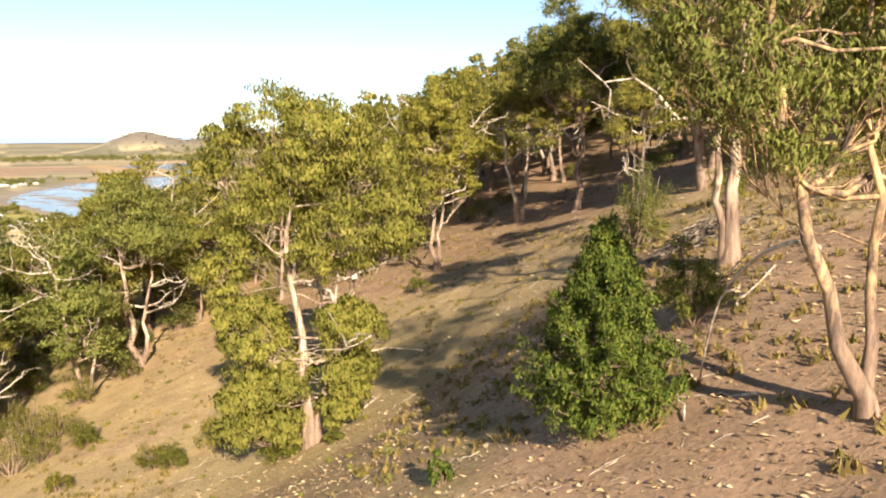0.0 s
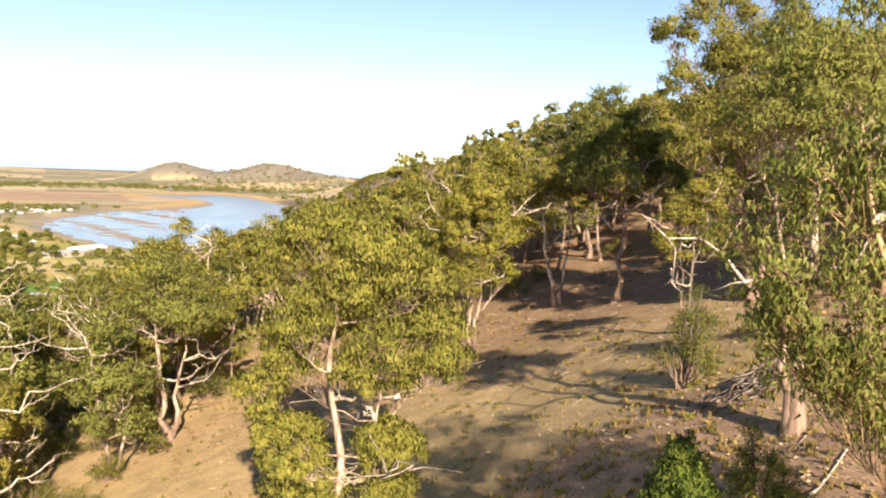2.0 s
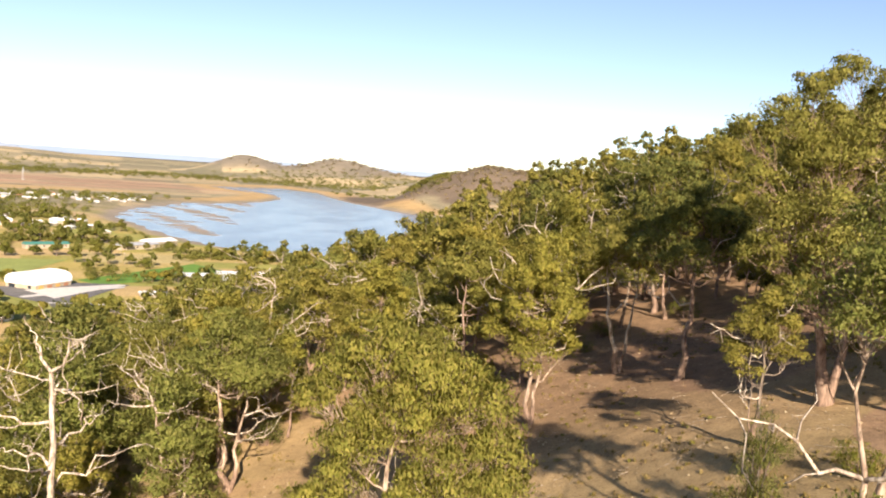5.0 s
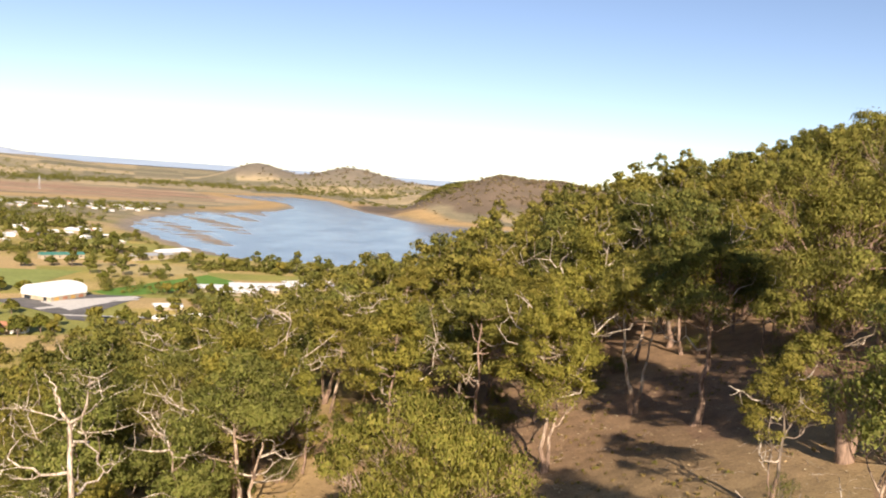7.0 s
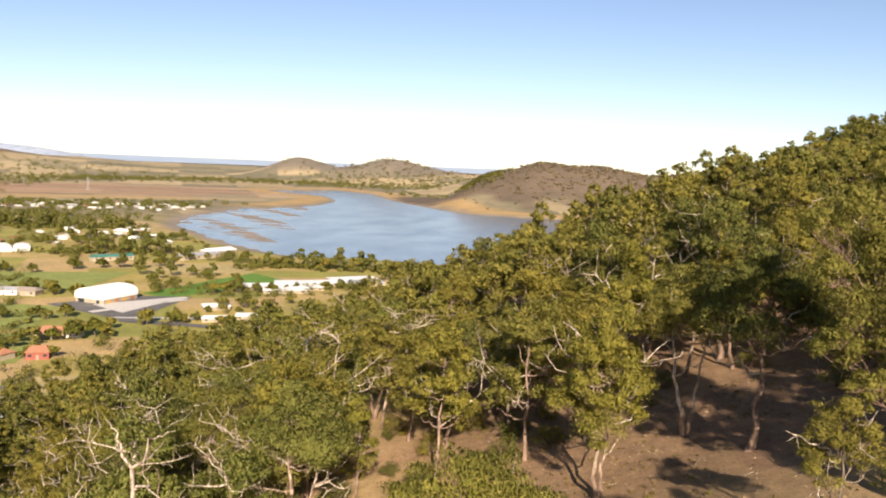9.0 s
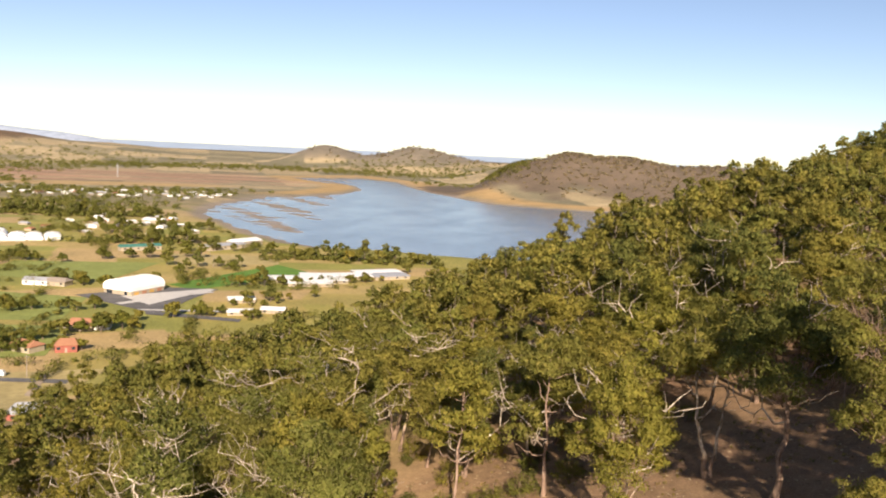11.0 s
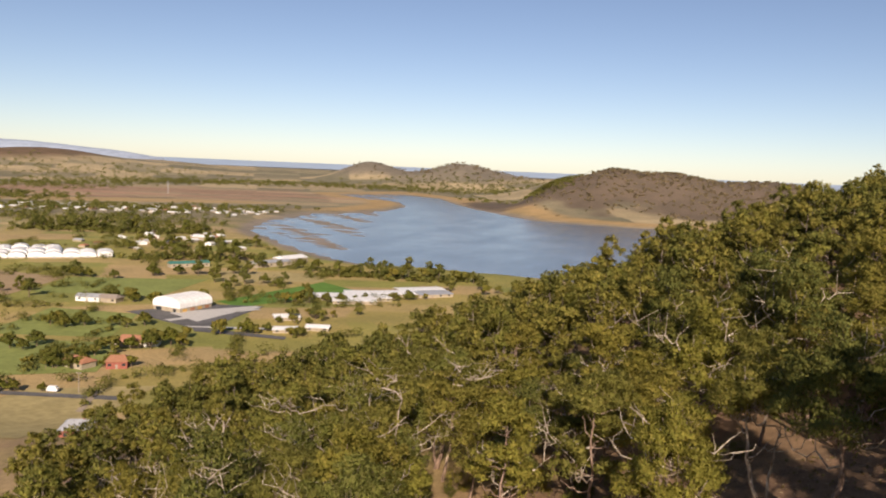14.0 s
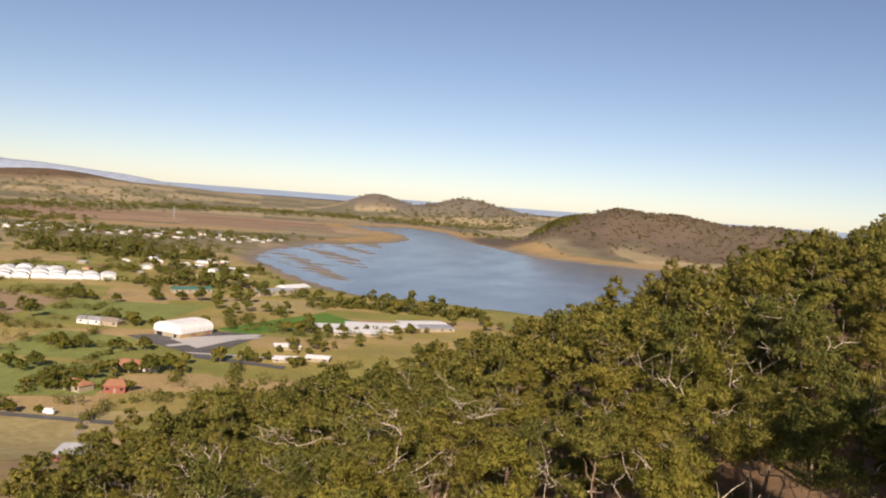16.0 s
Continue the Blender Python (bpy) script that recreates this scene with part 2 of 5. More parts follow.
def cover_colour(x, y, z):
    """What grows where: litter on the hill, fields on the plain, red marsh, mud, far woods."""
    n = len(x)
    d = np.hypot(x, y)
    r = cells(x, y, 62, 3)
    field_cols = np.array([(0.30, 0.27, 0.085), (0.40, 0.31, 0.135), (0.25, 0.25, 0.075), (0.34, 0.28, 0.10), (0.42, 0.31, 0.155), (0.28, 0.26, 0.08)])
    col = field_cols[(r * 6).astype(int) % 6]
    # colours of the far land, painted paler to include distance haze
    far_cols = np.array([(0.35, 0.285, 0.18), (0.22, 0.195, 0.13), (0.42, 0.34, 0.215), (0.27, 0.235, 0.155), (0.19, 0.175, 0.12)])
    rf = cells(x, y, 190, 9)
    k = softstep(900, 1500, d)[:, None]
    col = col * (1 - k) + far_cols[(rf * 5).astype(int) % 5] * k
    marsh = (0.5 + 0.25 * np.sin((0.8 * x - 0.6 * y) * -0.01 + y * 0.028 + 2 * waves(x, y, 90, 2)))[:, None] * softstep(0.25, 0.7, bump_at(x, y, -1350, 1900, 520, 300, 1.0, 0.65) + 0.2 * waves(x, y, 50, 4))[:, None]
    col = col * (1 - marsh) + np.array((0.38, 0.215, 0.155)) * marsh
    tan = softstep(0.3, 0.6, bump_at(x, y, -1100, 1500, 240, 60, 1.0, 0.65))[:, None]
    col = col * (1 - tan) + np.array((0.40, 0.29, 0.15)) * tan
    head = softstep(6, 22, bump_at(x, y, -40, 2150, 330, 220, 92) + bump_at(x, y, 330, 2250, 230, 260, 55) + 16 * waves(x, y, 34, 2) - 14)[:, None]
    wood = np.array((0.138, 0.108, 0.083))
    straw = np.array((0.40, 0.28, 0.14))
    shore = softstep(60, 15, np.abs(bay_edge(x, y) + 40))[:, None] * softstep(1400, 1600, y)[:, None]
    col = col * (1 - shore) + straw * shore
    col = col * (1 - head) + wood * head
    peak = softstep(22, 60, bump_at(x, y, -840, 3487, 260, 280, 80) + bump_at(x, y, -1280, 3420, 130, 170, 66) + 14 * waves(x, y, 55, 2))[:, None]
    col = col * (1 - peak) + np.array((0.19, 0.165, 0.132)) * peak
    mt = softstep(10, 30, bump_at(x, y, -2680, 2980, 160, 320, 42))[:, None]
    col = col * (1 - mt) + np.array((0.15, 0.105, 0.07)) * mt
    wet = softstep(-10, 14, bay_edge(x, y))[:, None] * (y > 600)[:, None]
    col = col * (1 - wet) + np.array((0.26, 0.222, 0.185)) * wet
    onhill = softstep(6, 14, hill_height(x, y))[:, None] * (d < 620)[:, None]
    w = waves(x, y, 7, 6)
    dirt = np.where((w > 0.25)[:, None], np.array((0.335, 0.222, 0.142)), np.array((0.36, 0.262, 0.143)))
    grass = softstep(-0.2, 0.7, waves(x, y, 11, 11))[:, None]
    dirt = dirt * (1 - 0.55 * grass) + np.array((0.36, 0.285, 0.125)) * 0.55 * grass
    red = softstep(0.35, 0.7, bump_at(x, y, 9, 24, 7, 11, 1.0) + 0.2 * waves(x, y, 3, 8))[:, None]
    dirt = dirt * (1 - red) + np.array((0.36, 0.235, 0.155)) * red
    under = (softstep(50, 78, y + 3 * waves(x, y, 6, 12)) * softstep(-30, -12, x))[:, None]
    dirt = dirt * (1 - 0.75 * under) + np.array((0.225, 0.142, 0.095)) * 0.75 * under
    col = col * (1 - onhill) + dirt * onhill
    return col


def mesh_from(name, verts, faces, mat, smooth=True, normals=None):
    """A mesh from arrays: verts (n, 3), faces (m, k) all with k corners; normals: one for each vertex."""
    verts = np.asarray(verts, np.float32)
    faces = np.asarray(faces, np.int32)
    me = bpy.data.meshes.new(name)
    m, k = faces.shape
    me.vertices.add(len(verts))
    me.vertices.foreach_set("co", verts.ravel())
    me.loops.add(m * k)
    me.loops.foreach_set("vertex_index", faces.ravel())
    me.polygons.add(m)
    me.polygons.foreach_set("loop_start", np.arange(0, m * k, k, dtype=np.int32))
    me.polygons.foreach_set("use_smooth", np.full(m, smooth))
    me.update(calc_edges=True)
    if normals is not None:
        me.polygons.foreach_set("use_smooth", np.full(m, True))
        me.normals_split_custom_set_from_vertices(normals.astype(np.float32))
    if mat is not None:
        me.materials.append(mat)
    return me


def build_ground():
    # rings about the first camera place, closer together ahead of it and near it
    ang = np.radians(np.concatenate([np.linspace(-62, 40, 560), np.linspace(42, 296, 70)]))
    rad = np.concatenate([np.linspace(0.5, 60, 120), np.geomspace(60.5, 690, 165), np.linspace(694, 1300, 130), np.geomspace(1310, 4930, 110)])
    a, r = np.meshgrid(ang, rad)
    x, y = (r * np.sin(a)).ravel(), (r * np.cos(a)).ravel()
    z = ground_height(x, y)
    na, nr = len(ang), len(rad)
    i = np.arange(nr - 1)[:, None] * na
    j = np.arange(na)[None, :]
    j2 = (j + 1) % na
    f = np.stack([i + j, i + j2, i + na + j2, i + na + j], -1).reshape(-1, 4)
    me = mesh_from("ground", np.stack([x, y, z], 1), f[:, ::-1], None)
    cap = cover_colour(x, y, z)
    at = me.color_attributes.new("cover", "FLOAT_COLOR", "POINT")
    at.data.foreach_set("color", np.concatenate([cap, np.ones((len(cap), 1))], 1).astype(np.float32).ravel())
    m, nt, b = material("dry ground", 0.95, 0.0, 0.1)
    c = nt.nodes.new("ShaderNodeAttribute")
    c.attribute_name = "cover"
    v = place_of(nt)
    n1, n2, n3 = add_noise(nt, 0.55, 6.0, 0.7, v), add_noise(nt, 6.0, 5.0, 0.75, v), add_noise(nt, 0.02, 6.0, 0.65, v)
    col = mixed(nt, 0.9, c.outputs["Color"], ramp(nt, n1, [(0.3, (0.72, 0.70, 0.68)), (0.7, (1.25, 1.22, 1.15))]), "MULTIPLY")
    col = mixed(nt, 0.8, col, ramp(nt, n2, [(0.28, (0.55, 0.52, 0.48)), (0.5, (1, 1, 1)), (0.72, (1.45, 1.4, 1.35))]), "MULTIPLY")
    col = mixed(nt, 0.7, col, ramp(nt, n3, [(0.35, (0.75, 0.78, 0.75)), (0.65, (1.2, 1.15, 1.1))]), "MULTIPLY")
    nt.links.new(col, b.inputs["Base Color"])
    bump(nt, b, n2, 0.6, 0.08)
    me.materials.append(m)
    return tagged(new("ground", me), "dry grassy hillside and wide farmland plain", "ground", kind="structure")


ground = build_ground()


def build_water():
    m, nt, b = material("bay water", 0.12, 0.0, 0.5)
    v = place_of(nt)
    mp = nt.nodes.new("ShaderNodeMapping")
    mp.inputs["Scale"].default_value = (0.6, 0.25, 1.0)
    nt.links.new(v, mp.inputs["Vector"])
    n = add_noise(nt, 0.03, 6.0, 0.7, mp.outputs["Vector"])
    fine = add_noise(nt, 0.9, 3.0, 0.6, v)
    nt.links.new(ramp(nt, n, [(0.35, (0.17, 0.175, 0.18)), (0.65, (0.11, 0.135, 0.16))]), b.inputs["Base Color"])
    rr = ramp(nt, n, [(0.3, (0.17, 0.17, 0.17)), (0.7, (0.24, 0.24, 0.24))])
    nt.links.new(rr, b.inputs["Roughness"])
    bump(nt, b, fine, 0.12, 0.3)
    xs, ys = np.linspace(-1400, 700, 8), np.linspace(640, 2900, 8)
    gx, gy = np.meshgrid(xs, ys)
    i = np.arange(7)[:, None] * 8 + np.arange(7)[None, :]
    f = np.stack([i, i + 1, i + 9, i + 8], -1).reshape(-1, 4)
    ob = new("water", mesh_from("water", np.stack([gx.ravel(), gy.ravel(), 0 * gx.ravel()], 1), f, m))
    tagged(ob, "calm pale blue tidal bay water", "water", kind="structure")
    # the open sea, up to the horizon
    s, nt, b = material("open sea", 0.35, 0.0, 0.4)
    n = add_noise(nt, 0.004, 4.0, 0.6, place_of(nt))
    nt.links.new(ramp(nt, n, [(0.4, (0.40, 0.46, 0.52)), (0.6, (0.46, 0.52, 0.57))]), b.inputs["Base Color"])
    a = np.radians(np.linspace(-60, 40, 60))
    rows = []
    for d in np.linspace(4330, 4925, 8):
        x, y = d * np.sin(a), d * np.cos(a)
        rows.append(np.stack([x, y, far_rise(x, y) + 5.5], 1))
    i = np.arange(7)[:, None] * 60 + np.arange(59)[None, :]
    f = np.stack([i, i + 60, i + 61, i + 1], -1).reshape(-1, 4)
    sea = new("sea", mesh_from("sea", np.concatenate(rows), f, s))
    tagged(sea, "thin blue strip of open sea at the horizon", "sea", kind="structure")


build_water()


# ---- trees ----
class Wood:
    """Gathers tapered tubes for trunks and limbs into one mesh."""

    def __init__(self):
        self.v, self.f, self.n = [], [], 0

    def tube(self, pts, radii, sides=6):
        pts, radii = np.asarray(pts, float), np.asarray(radii, float)
        d = np.gradient(pts, axis=0)
        d /= np.linalg.norm(d, axis=1)[:, None] + 1e-9
        ref = np.array((0.31, 0.95, 0.05)) if abs(d[0][1]) < 0.9 else np.array((1.0, 0.0, 0.1))
        u = np.cross(d, ref)
        u /= np.linalg.norm(u, axis=1)[:, None] + 1e-9
        w = np.cross(d, u)
        a = np.arange(sides) * 2 * math.pi / sides
        ring = pts[:, None] + radii[:, None, None] * (np.cos(a)[None, :, None] * u[:, None] + np.sin(a)[None, :, None] * w[:, None])
        k = len(pts)
        i = np.arange(k - 1)[:, None] * sides + self.n
        j = np.arange(sides)[None, :]
        j2 = (j + 1) % sides
        self.f.append(np.stack([i + j, i + j2, i + sides + j2, i + sides + j], -1).reshape(-1, 4))
        self.v.append(ring.reshape(-1, 3))
        self.n += k * sides

    def mesh(self, name, mat):
        return mesh_from(name, np.concatenate(self.v), np.concatenate(self.f), mat)


def bend(rng, a, b, n, sag, wander):
    """A crooked line from a to b that leaves a upward or outward; sag is a 3-vector pull at its middle."""
    a, b = np.asarray(a, float), np.asarray(b, float)
    t = np.linspace(0, 1, n)[:, None]
    line = a + (b - a) * t + 4 * t * (1 - t) * np.asarray(sag)
    size = np.linalg.norm(b - a)
    jit = rng.normal(0, wander * size, (n, 3))
    jit[0] = jit[-1] = 0
    return line + jit


def leaf_quads(rng, centres, radii, count, size, droop=0.5, flat=0.85, outs=None):
    """Leaf sprays: slender pointed leaves in rounded clumps about the centres; outs is the way out of the crown at each clump.
    Gives vertices, faces, and normals that follow the clump's outside."""
    c = np.repeat(centres, count, axis=0)
    r = np.repeat(radii, count)
    n = len(c)
    d = rng.normal(0, 1, (n, 3))
    d /= np.linalg.norm(d, axis=1)[:, None]
    d[:, 2] = np.where(rng.random(n) < 0.55, np.abs(d[:, 2]), d[:, 2])
    rr = r * (0.15 + 0.85 * rng.random(n) ** 0.55)
    rr = np.where(rng.random(n) < 0.16, rr * rng.uniform(1.1, 1.55, n), rr)
    p = c + d * rr[:, None] * np.array((1, 1, flat))
    p[:, 2] -= np.where(d[:, 2] < 0, 0.25 * r * rng.random(n) * max(0.0, droop), 0.0)
    along = rng.normal(0, 1, (n, 3))
    along[:, 2] -= droop * 1.6
    along /= np.linalg.norm(along, axis=1)[:, None]
    side = np.cross(along, d + rng.normal(0, 0.55, (n, 3)))
    side /= np.linalg.norm(side, axis=1)[:, None] + 1e-9
    ln = 1.2 * size * rng.uniform(0.6, 1.4, n)[:, None]
    wd = ln * rng.uniform(0.22, 0.48, n)[:, None]
    out = d + rng.normal(0, 0.5, (n, 3)) + np.array((0, 0, 0.2))
    if outs is not None:
        out = out + 0.45 * np.repeat(outs, count, axis=0)
    out /= np.linalg.norm(out, axis=1)[:, None] + 1e-9
    flip = np.where((np.cross(along, -side) * out).sum(1) < 0, -1.0, 1.0)[:, None]
    side = side * flip
    v = np.stack([p - along * ln * 0.5 + side * wd * 0.5, p - along * ln * 0.42 - side * wd * 0.5, p + along * ln * 0.5], 1)
    f = np.arange(n * 3).reshape(-1, 3)
    g = np.cross(v[:, 1] - v[:, 0], v[:, 2] - v[:, 0])
    wrong = (g * out).sum(1) < 0
    f[wrong] = f[wrong][:, ::-1]
    return v.reshape(-1, 3), f, np.repeat(out, 3, axis=0)


def random_blobs(rng, height, spread, low=0.5, count=10, least=0.55):
    """Foliage masses of a gum: an uneven, broken dome on spreading limbs."""
    out = []
    for k in range(count):
        a = k * 2.4 + rng.uniform(-0.5, 0.5)
        q = math.sqrt((k + 0.4) / count) * rng.uniform(0.75, 1.1)
        top = height * (low + (1 - low) * (1.0 - 0.6 * q * q) * rng.uniform(least, 1.0))
        r = spread * rng.uniform(0.30, 0.44)
        out.append((spread * q * 0.8 * math.cos(a), spread * q * 0.8 * math.sin(a), top - r * 0.45, r))
    return out


def tree_parts(seed, height, girth, blobs, clumps, leaves, size, lean=(0, 0), stems=1, dead=4, droop=0.5, sides=7, low=0.34, twigs=True):
    """Wood and leaves of a gum tree with its base at the origin."""
    rng = np.random.default_rng(seed)
    w = Wood()
    tops = []
    if isinstance(stems, int):
        a = rng.uniform(0, 6.28)
        k = 0.13 * height if stems > 1 else 0.0
        stems = [(lean[0] + k * math.cos(a + 2.6 * s), lean[1] + k * math.sin(a + 2.6 * s), 0.86 - 0.12 * s, 1.0 - 0.25 * s) for s in range(stems)]
    for sx, sy, frac, thick in stems:
        pts = bend(rng, (0, 0, -0.5), (sx, sy, height * frac), 13, np.array((sx, sy, 0)) * 0.12, 0.010)
        t = np.linspace(0, 1, 13)
        rad = girth * (1.0 - 0.9 * t) * (1 + 0.9 * np.exp(-t * 14)) * thick * 0.92
        w.tube(pts, rad, sides)
        tops.append((pts, rad))
    cs, rs, us = [], [], []
    for bx, by, bz, br in blobs:
        pts, rad = tops[rng.integers(len(tops))]
        want = np.clip(bz - rng.uniform(0.07, 0.2) * height, min(low * height, bz * 0.8), 0.82 * height)
        i = int(np.clip(np.abs(pts[:, 2] - want).argmin(), 1, 12))
        end = np.array((bx, by, bz - br * 0.35))
        span = np.linalg.norm(end - pts[i])
        limb = bend(rng, pts[i], end, 7, np.array((0, 0, -0.10 * span)) + np.array((bx, by, 0)) * 0.06, 0.035)
        r0 = min(rad[i] * 0.75, 0.016 * span + 0.03) * (0.4 if br < 1.18 and bz < 0.45 * height else 1.0)
        w.tube(limb, np.linspace(r0, r0 * 0.3, 7), 5)
        d = rng.normal(0, 1, (clumps, 3))
        d /= np.linalg.norm(d, axis=1)[:, None]
        d[:, 2] = np.abs(d[:, 2]) * np.where(rng.random(clumps) < 0.78, 0.8, -0.6)
        c = np.array((bx, by, bz)) + d * br * rng.uniform(0.45, 1.12, (clumps, 1))
        for q in c if twigs else ():
            k = rng.integers(3, 6)
            tw = bend(rng, limb[k], q, 4, np.array((0, 0, -0.06 * br)), 0.05)
            w.tube(tw, np.linspace(r0 * 0.38, 0.012, 4), 3)
        cs.append(c)
        us.append(d + np.array((bx, by, 0)) / (np.hypot(bx, by) + br))
        rs.append(br * rng.uniform(0.28, 0.56, clumps))
    bares = []
    for _ in range(dead):
        bare = Wood()
        bares.append(bare)
        # bare, bleached limbs that reach out of the crown
        pts, rad = tops[rng.integers(len(tops))]
        i = rng.integers(5, 12)
        a = rng.uniform(0, 6.28)
        ln = height * rng.uniform(0.18, 0.36)
        tip = pts[i] + np.array((math.cos(a), math.sin(a), rng.uniform(0.1, 0.9))) * ln
        limb = bend(rng, pts[i], tip, 7, (0, 0, -0.08 * ln), 0.05)
        r0 = 0.0058 * height + 0.014
        bare.tube(limb, np.linspace(r0, 0.02, 7), 5)
        for k in (2, 3, 4, 5):
            t2 = limb[k] + rng.normal(0, 1, 3) * ln * 0.24 + np.array((0, 0, 0.16 * ln))
            bare.tube(bend(rng, limb[k], t2, 4, (0, 0, 0), 0.06), np.linspace(r0 * 0.5, 0.014, 4), 3)
    v = f = None
    if cs and leaves:
        v, *f = leaf_quads(rng, np.concatenate(cs), np.concatenate(rs), leaves, size, droop, 0.72, np.concatenate(us))
    return w, v, f, bares


def part(name, me, parent, label=""):
    ob = new(name, me)
    ob.parent = parent
    if label:
        ob["label"] = label
    return ob


def gum(label, at, parts, bark, leaf, turn=0.0, group="", name="gum_tree", sink=0.0):
    """A tree at its place: an Empty at the base with trunk and crown."""
    w, v, f, bares = parts
    root = new(name)
    root.matrix_world = pose(at[0], at[1], gz(at[0], at[1]) - sink, 0, 0, turn)
    part("trunk", w.mesh("trunk", bark), root)
    if v is not None:
        part("crown", mesh_from("crown", v, f[0], leaf, False, f[1]), root)
    for bare in bares:
        part("bare_limb", bare.mesh("bare_limb", WHITE_BARK), root, "bleached leafless limb")
    return tagged(root, label, "tree", group)


# the tall gum in the clearing, with shoots low on its trunk
MAIN = [(-1.6, 0, 16.4, 1.7), (0.2, 0.4, 16.3, 1.6), (-3.6, 0.6, 15.6, 1.3), (1.6, -0.4, 15.4, 1.7), (-4.5, 0.2, 14.2, 0.9), (3.3, 0.6, 14.3, 1.7), (-0.2, -1.0, 14.2, 1.6), (1.5, 1.6, 14.0, 1.8), (-2.4, 1.4, 13.2, 1.5),
        (4.2, 0.3, 12.4, 1.4), (2.4, -1.1, 11.4, 1.7), (-2.2, -0.6, 12.0, 1.5), (0.4, 1.4, 12.4, 1.6), (-3.5, 0.8, 10.4, 1.5), (4.6, -0.4, 10.6, 1.2), (-4.3, -0.4, 8.8, 1.3), (0.5, -1.0, 10.0, 1.2), (2.6, 0.6, 9.6, 1.1)]
shoots = np.random.default_rng(4)
for k in range(40):  # shoots hanging beside the lower trunk
    side = -1 if k % 3 else 1
    z = shoots.uniform(0.6, 7.2)
    MAIN.append((side * shoots.uniform(0.8, 2.6 if side > 0 else 4.0), shoots.uniform(-1.1, 0.9), z, shoots.uniform(0.7, 1.15)))
gum("tall pale gum with drooping crown and low shoots", (-6.7, 40.3), tree_parts(11, 17.6, 0.36, [(x, y, z, r * 1.15) for x, y, z, r in MAIN], 22, 190, 0.17, (-0.6, 0.0), [(-0.9, 0, 0.86, 1.0), (1.7, 0.3, 0.66, 0.5)], 6, 1.5, 9, 0.3), PALE_BARK, YELLOW_LEAF)
# the leaning double-stemmed gum on the near slope
NEAR = [(-0.4, 0.5, 12.6, 1.7), (-2.4, 0.4, 12.0, 1.6), (1.4, 0.6, 12.2, 1.6), (-2.6, 0.6, 8.6, 1.5), (-1.2, -0.4, 10.2, 1.6), (0.6, 0.8, 10.8, 1.6), (-3.3, 0.2, 6.7, 1.2), (-1.4, 1.2, 7.6, 1.4), (0.9, -0.6, 8.4, 1.4), (1.8, 0.9, 6.6, 1.4), (2.4, 0.2, 9.2, 1.5), (-3.2, 0.6, 9.6, 1.2), (-1.0, 0.4, 8.8, 1.4), (-3.9, 0.3, 8.2, 1.3), (-2.0, 0.2, 6.2, 1.2), (0.4, 0.4, 6.8, 1.2), (2.2, 0.3, 7.6, 1.4), (-3.0, 0.4, 5.7, 1.1), (-1.7, 0.3, 5.0, 0.8), (0.9, 0.5, 5.7, 1.0), (1.7, 0.6, 4.7, 0.9), (-0.6, 0.8, 6.1, 1.0), (2.6, 0.2, 5.9, 1.1), (-3.9, 0.5, 6.9, 1.0)]
gum("double-stemmed gum with peeling yellow bark", (8.75, 15.6), tree_parts(21, 13.0, 0.21, NEAR, 20, 84, 0.115, (0, 0), [(-2.9, 0.3, 0.84, 0.9), (-0.2, 0.7, 0.86, 0.7)], 2, 1.3, 10, 0.26), YELLOW_BARK, YELLOW_LEAF)
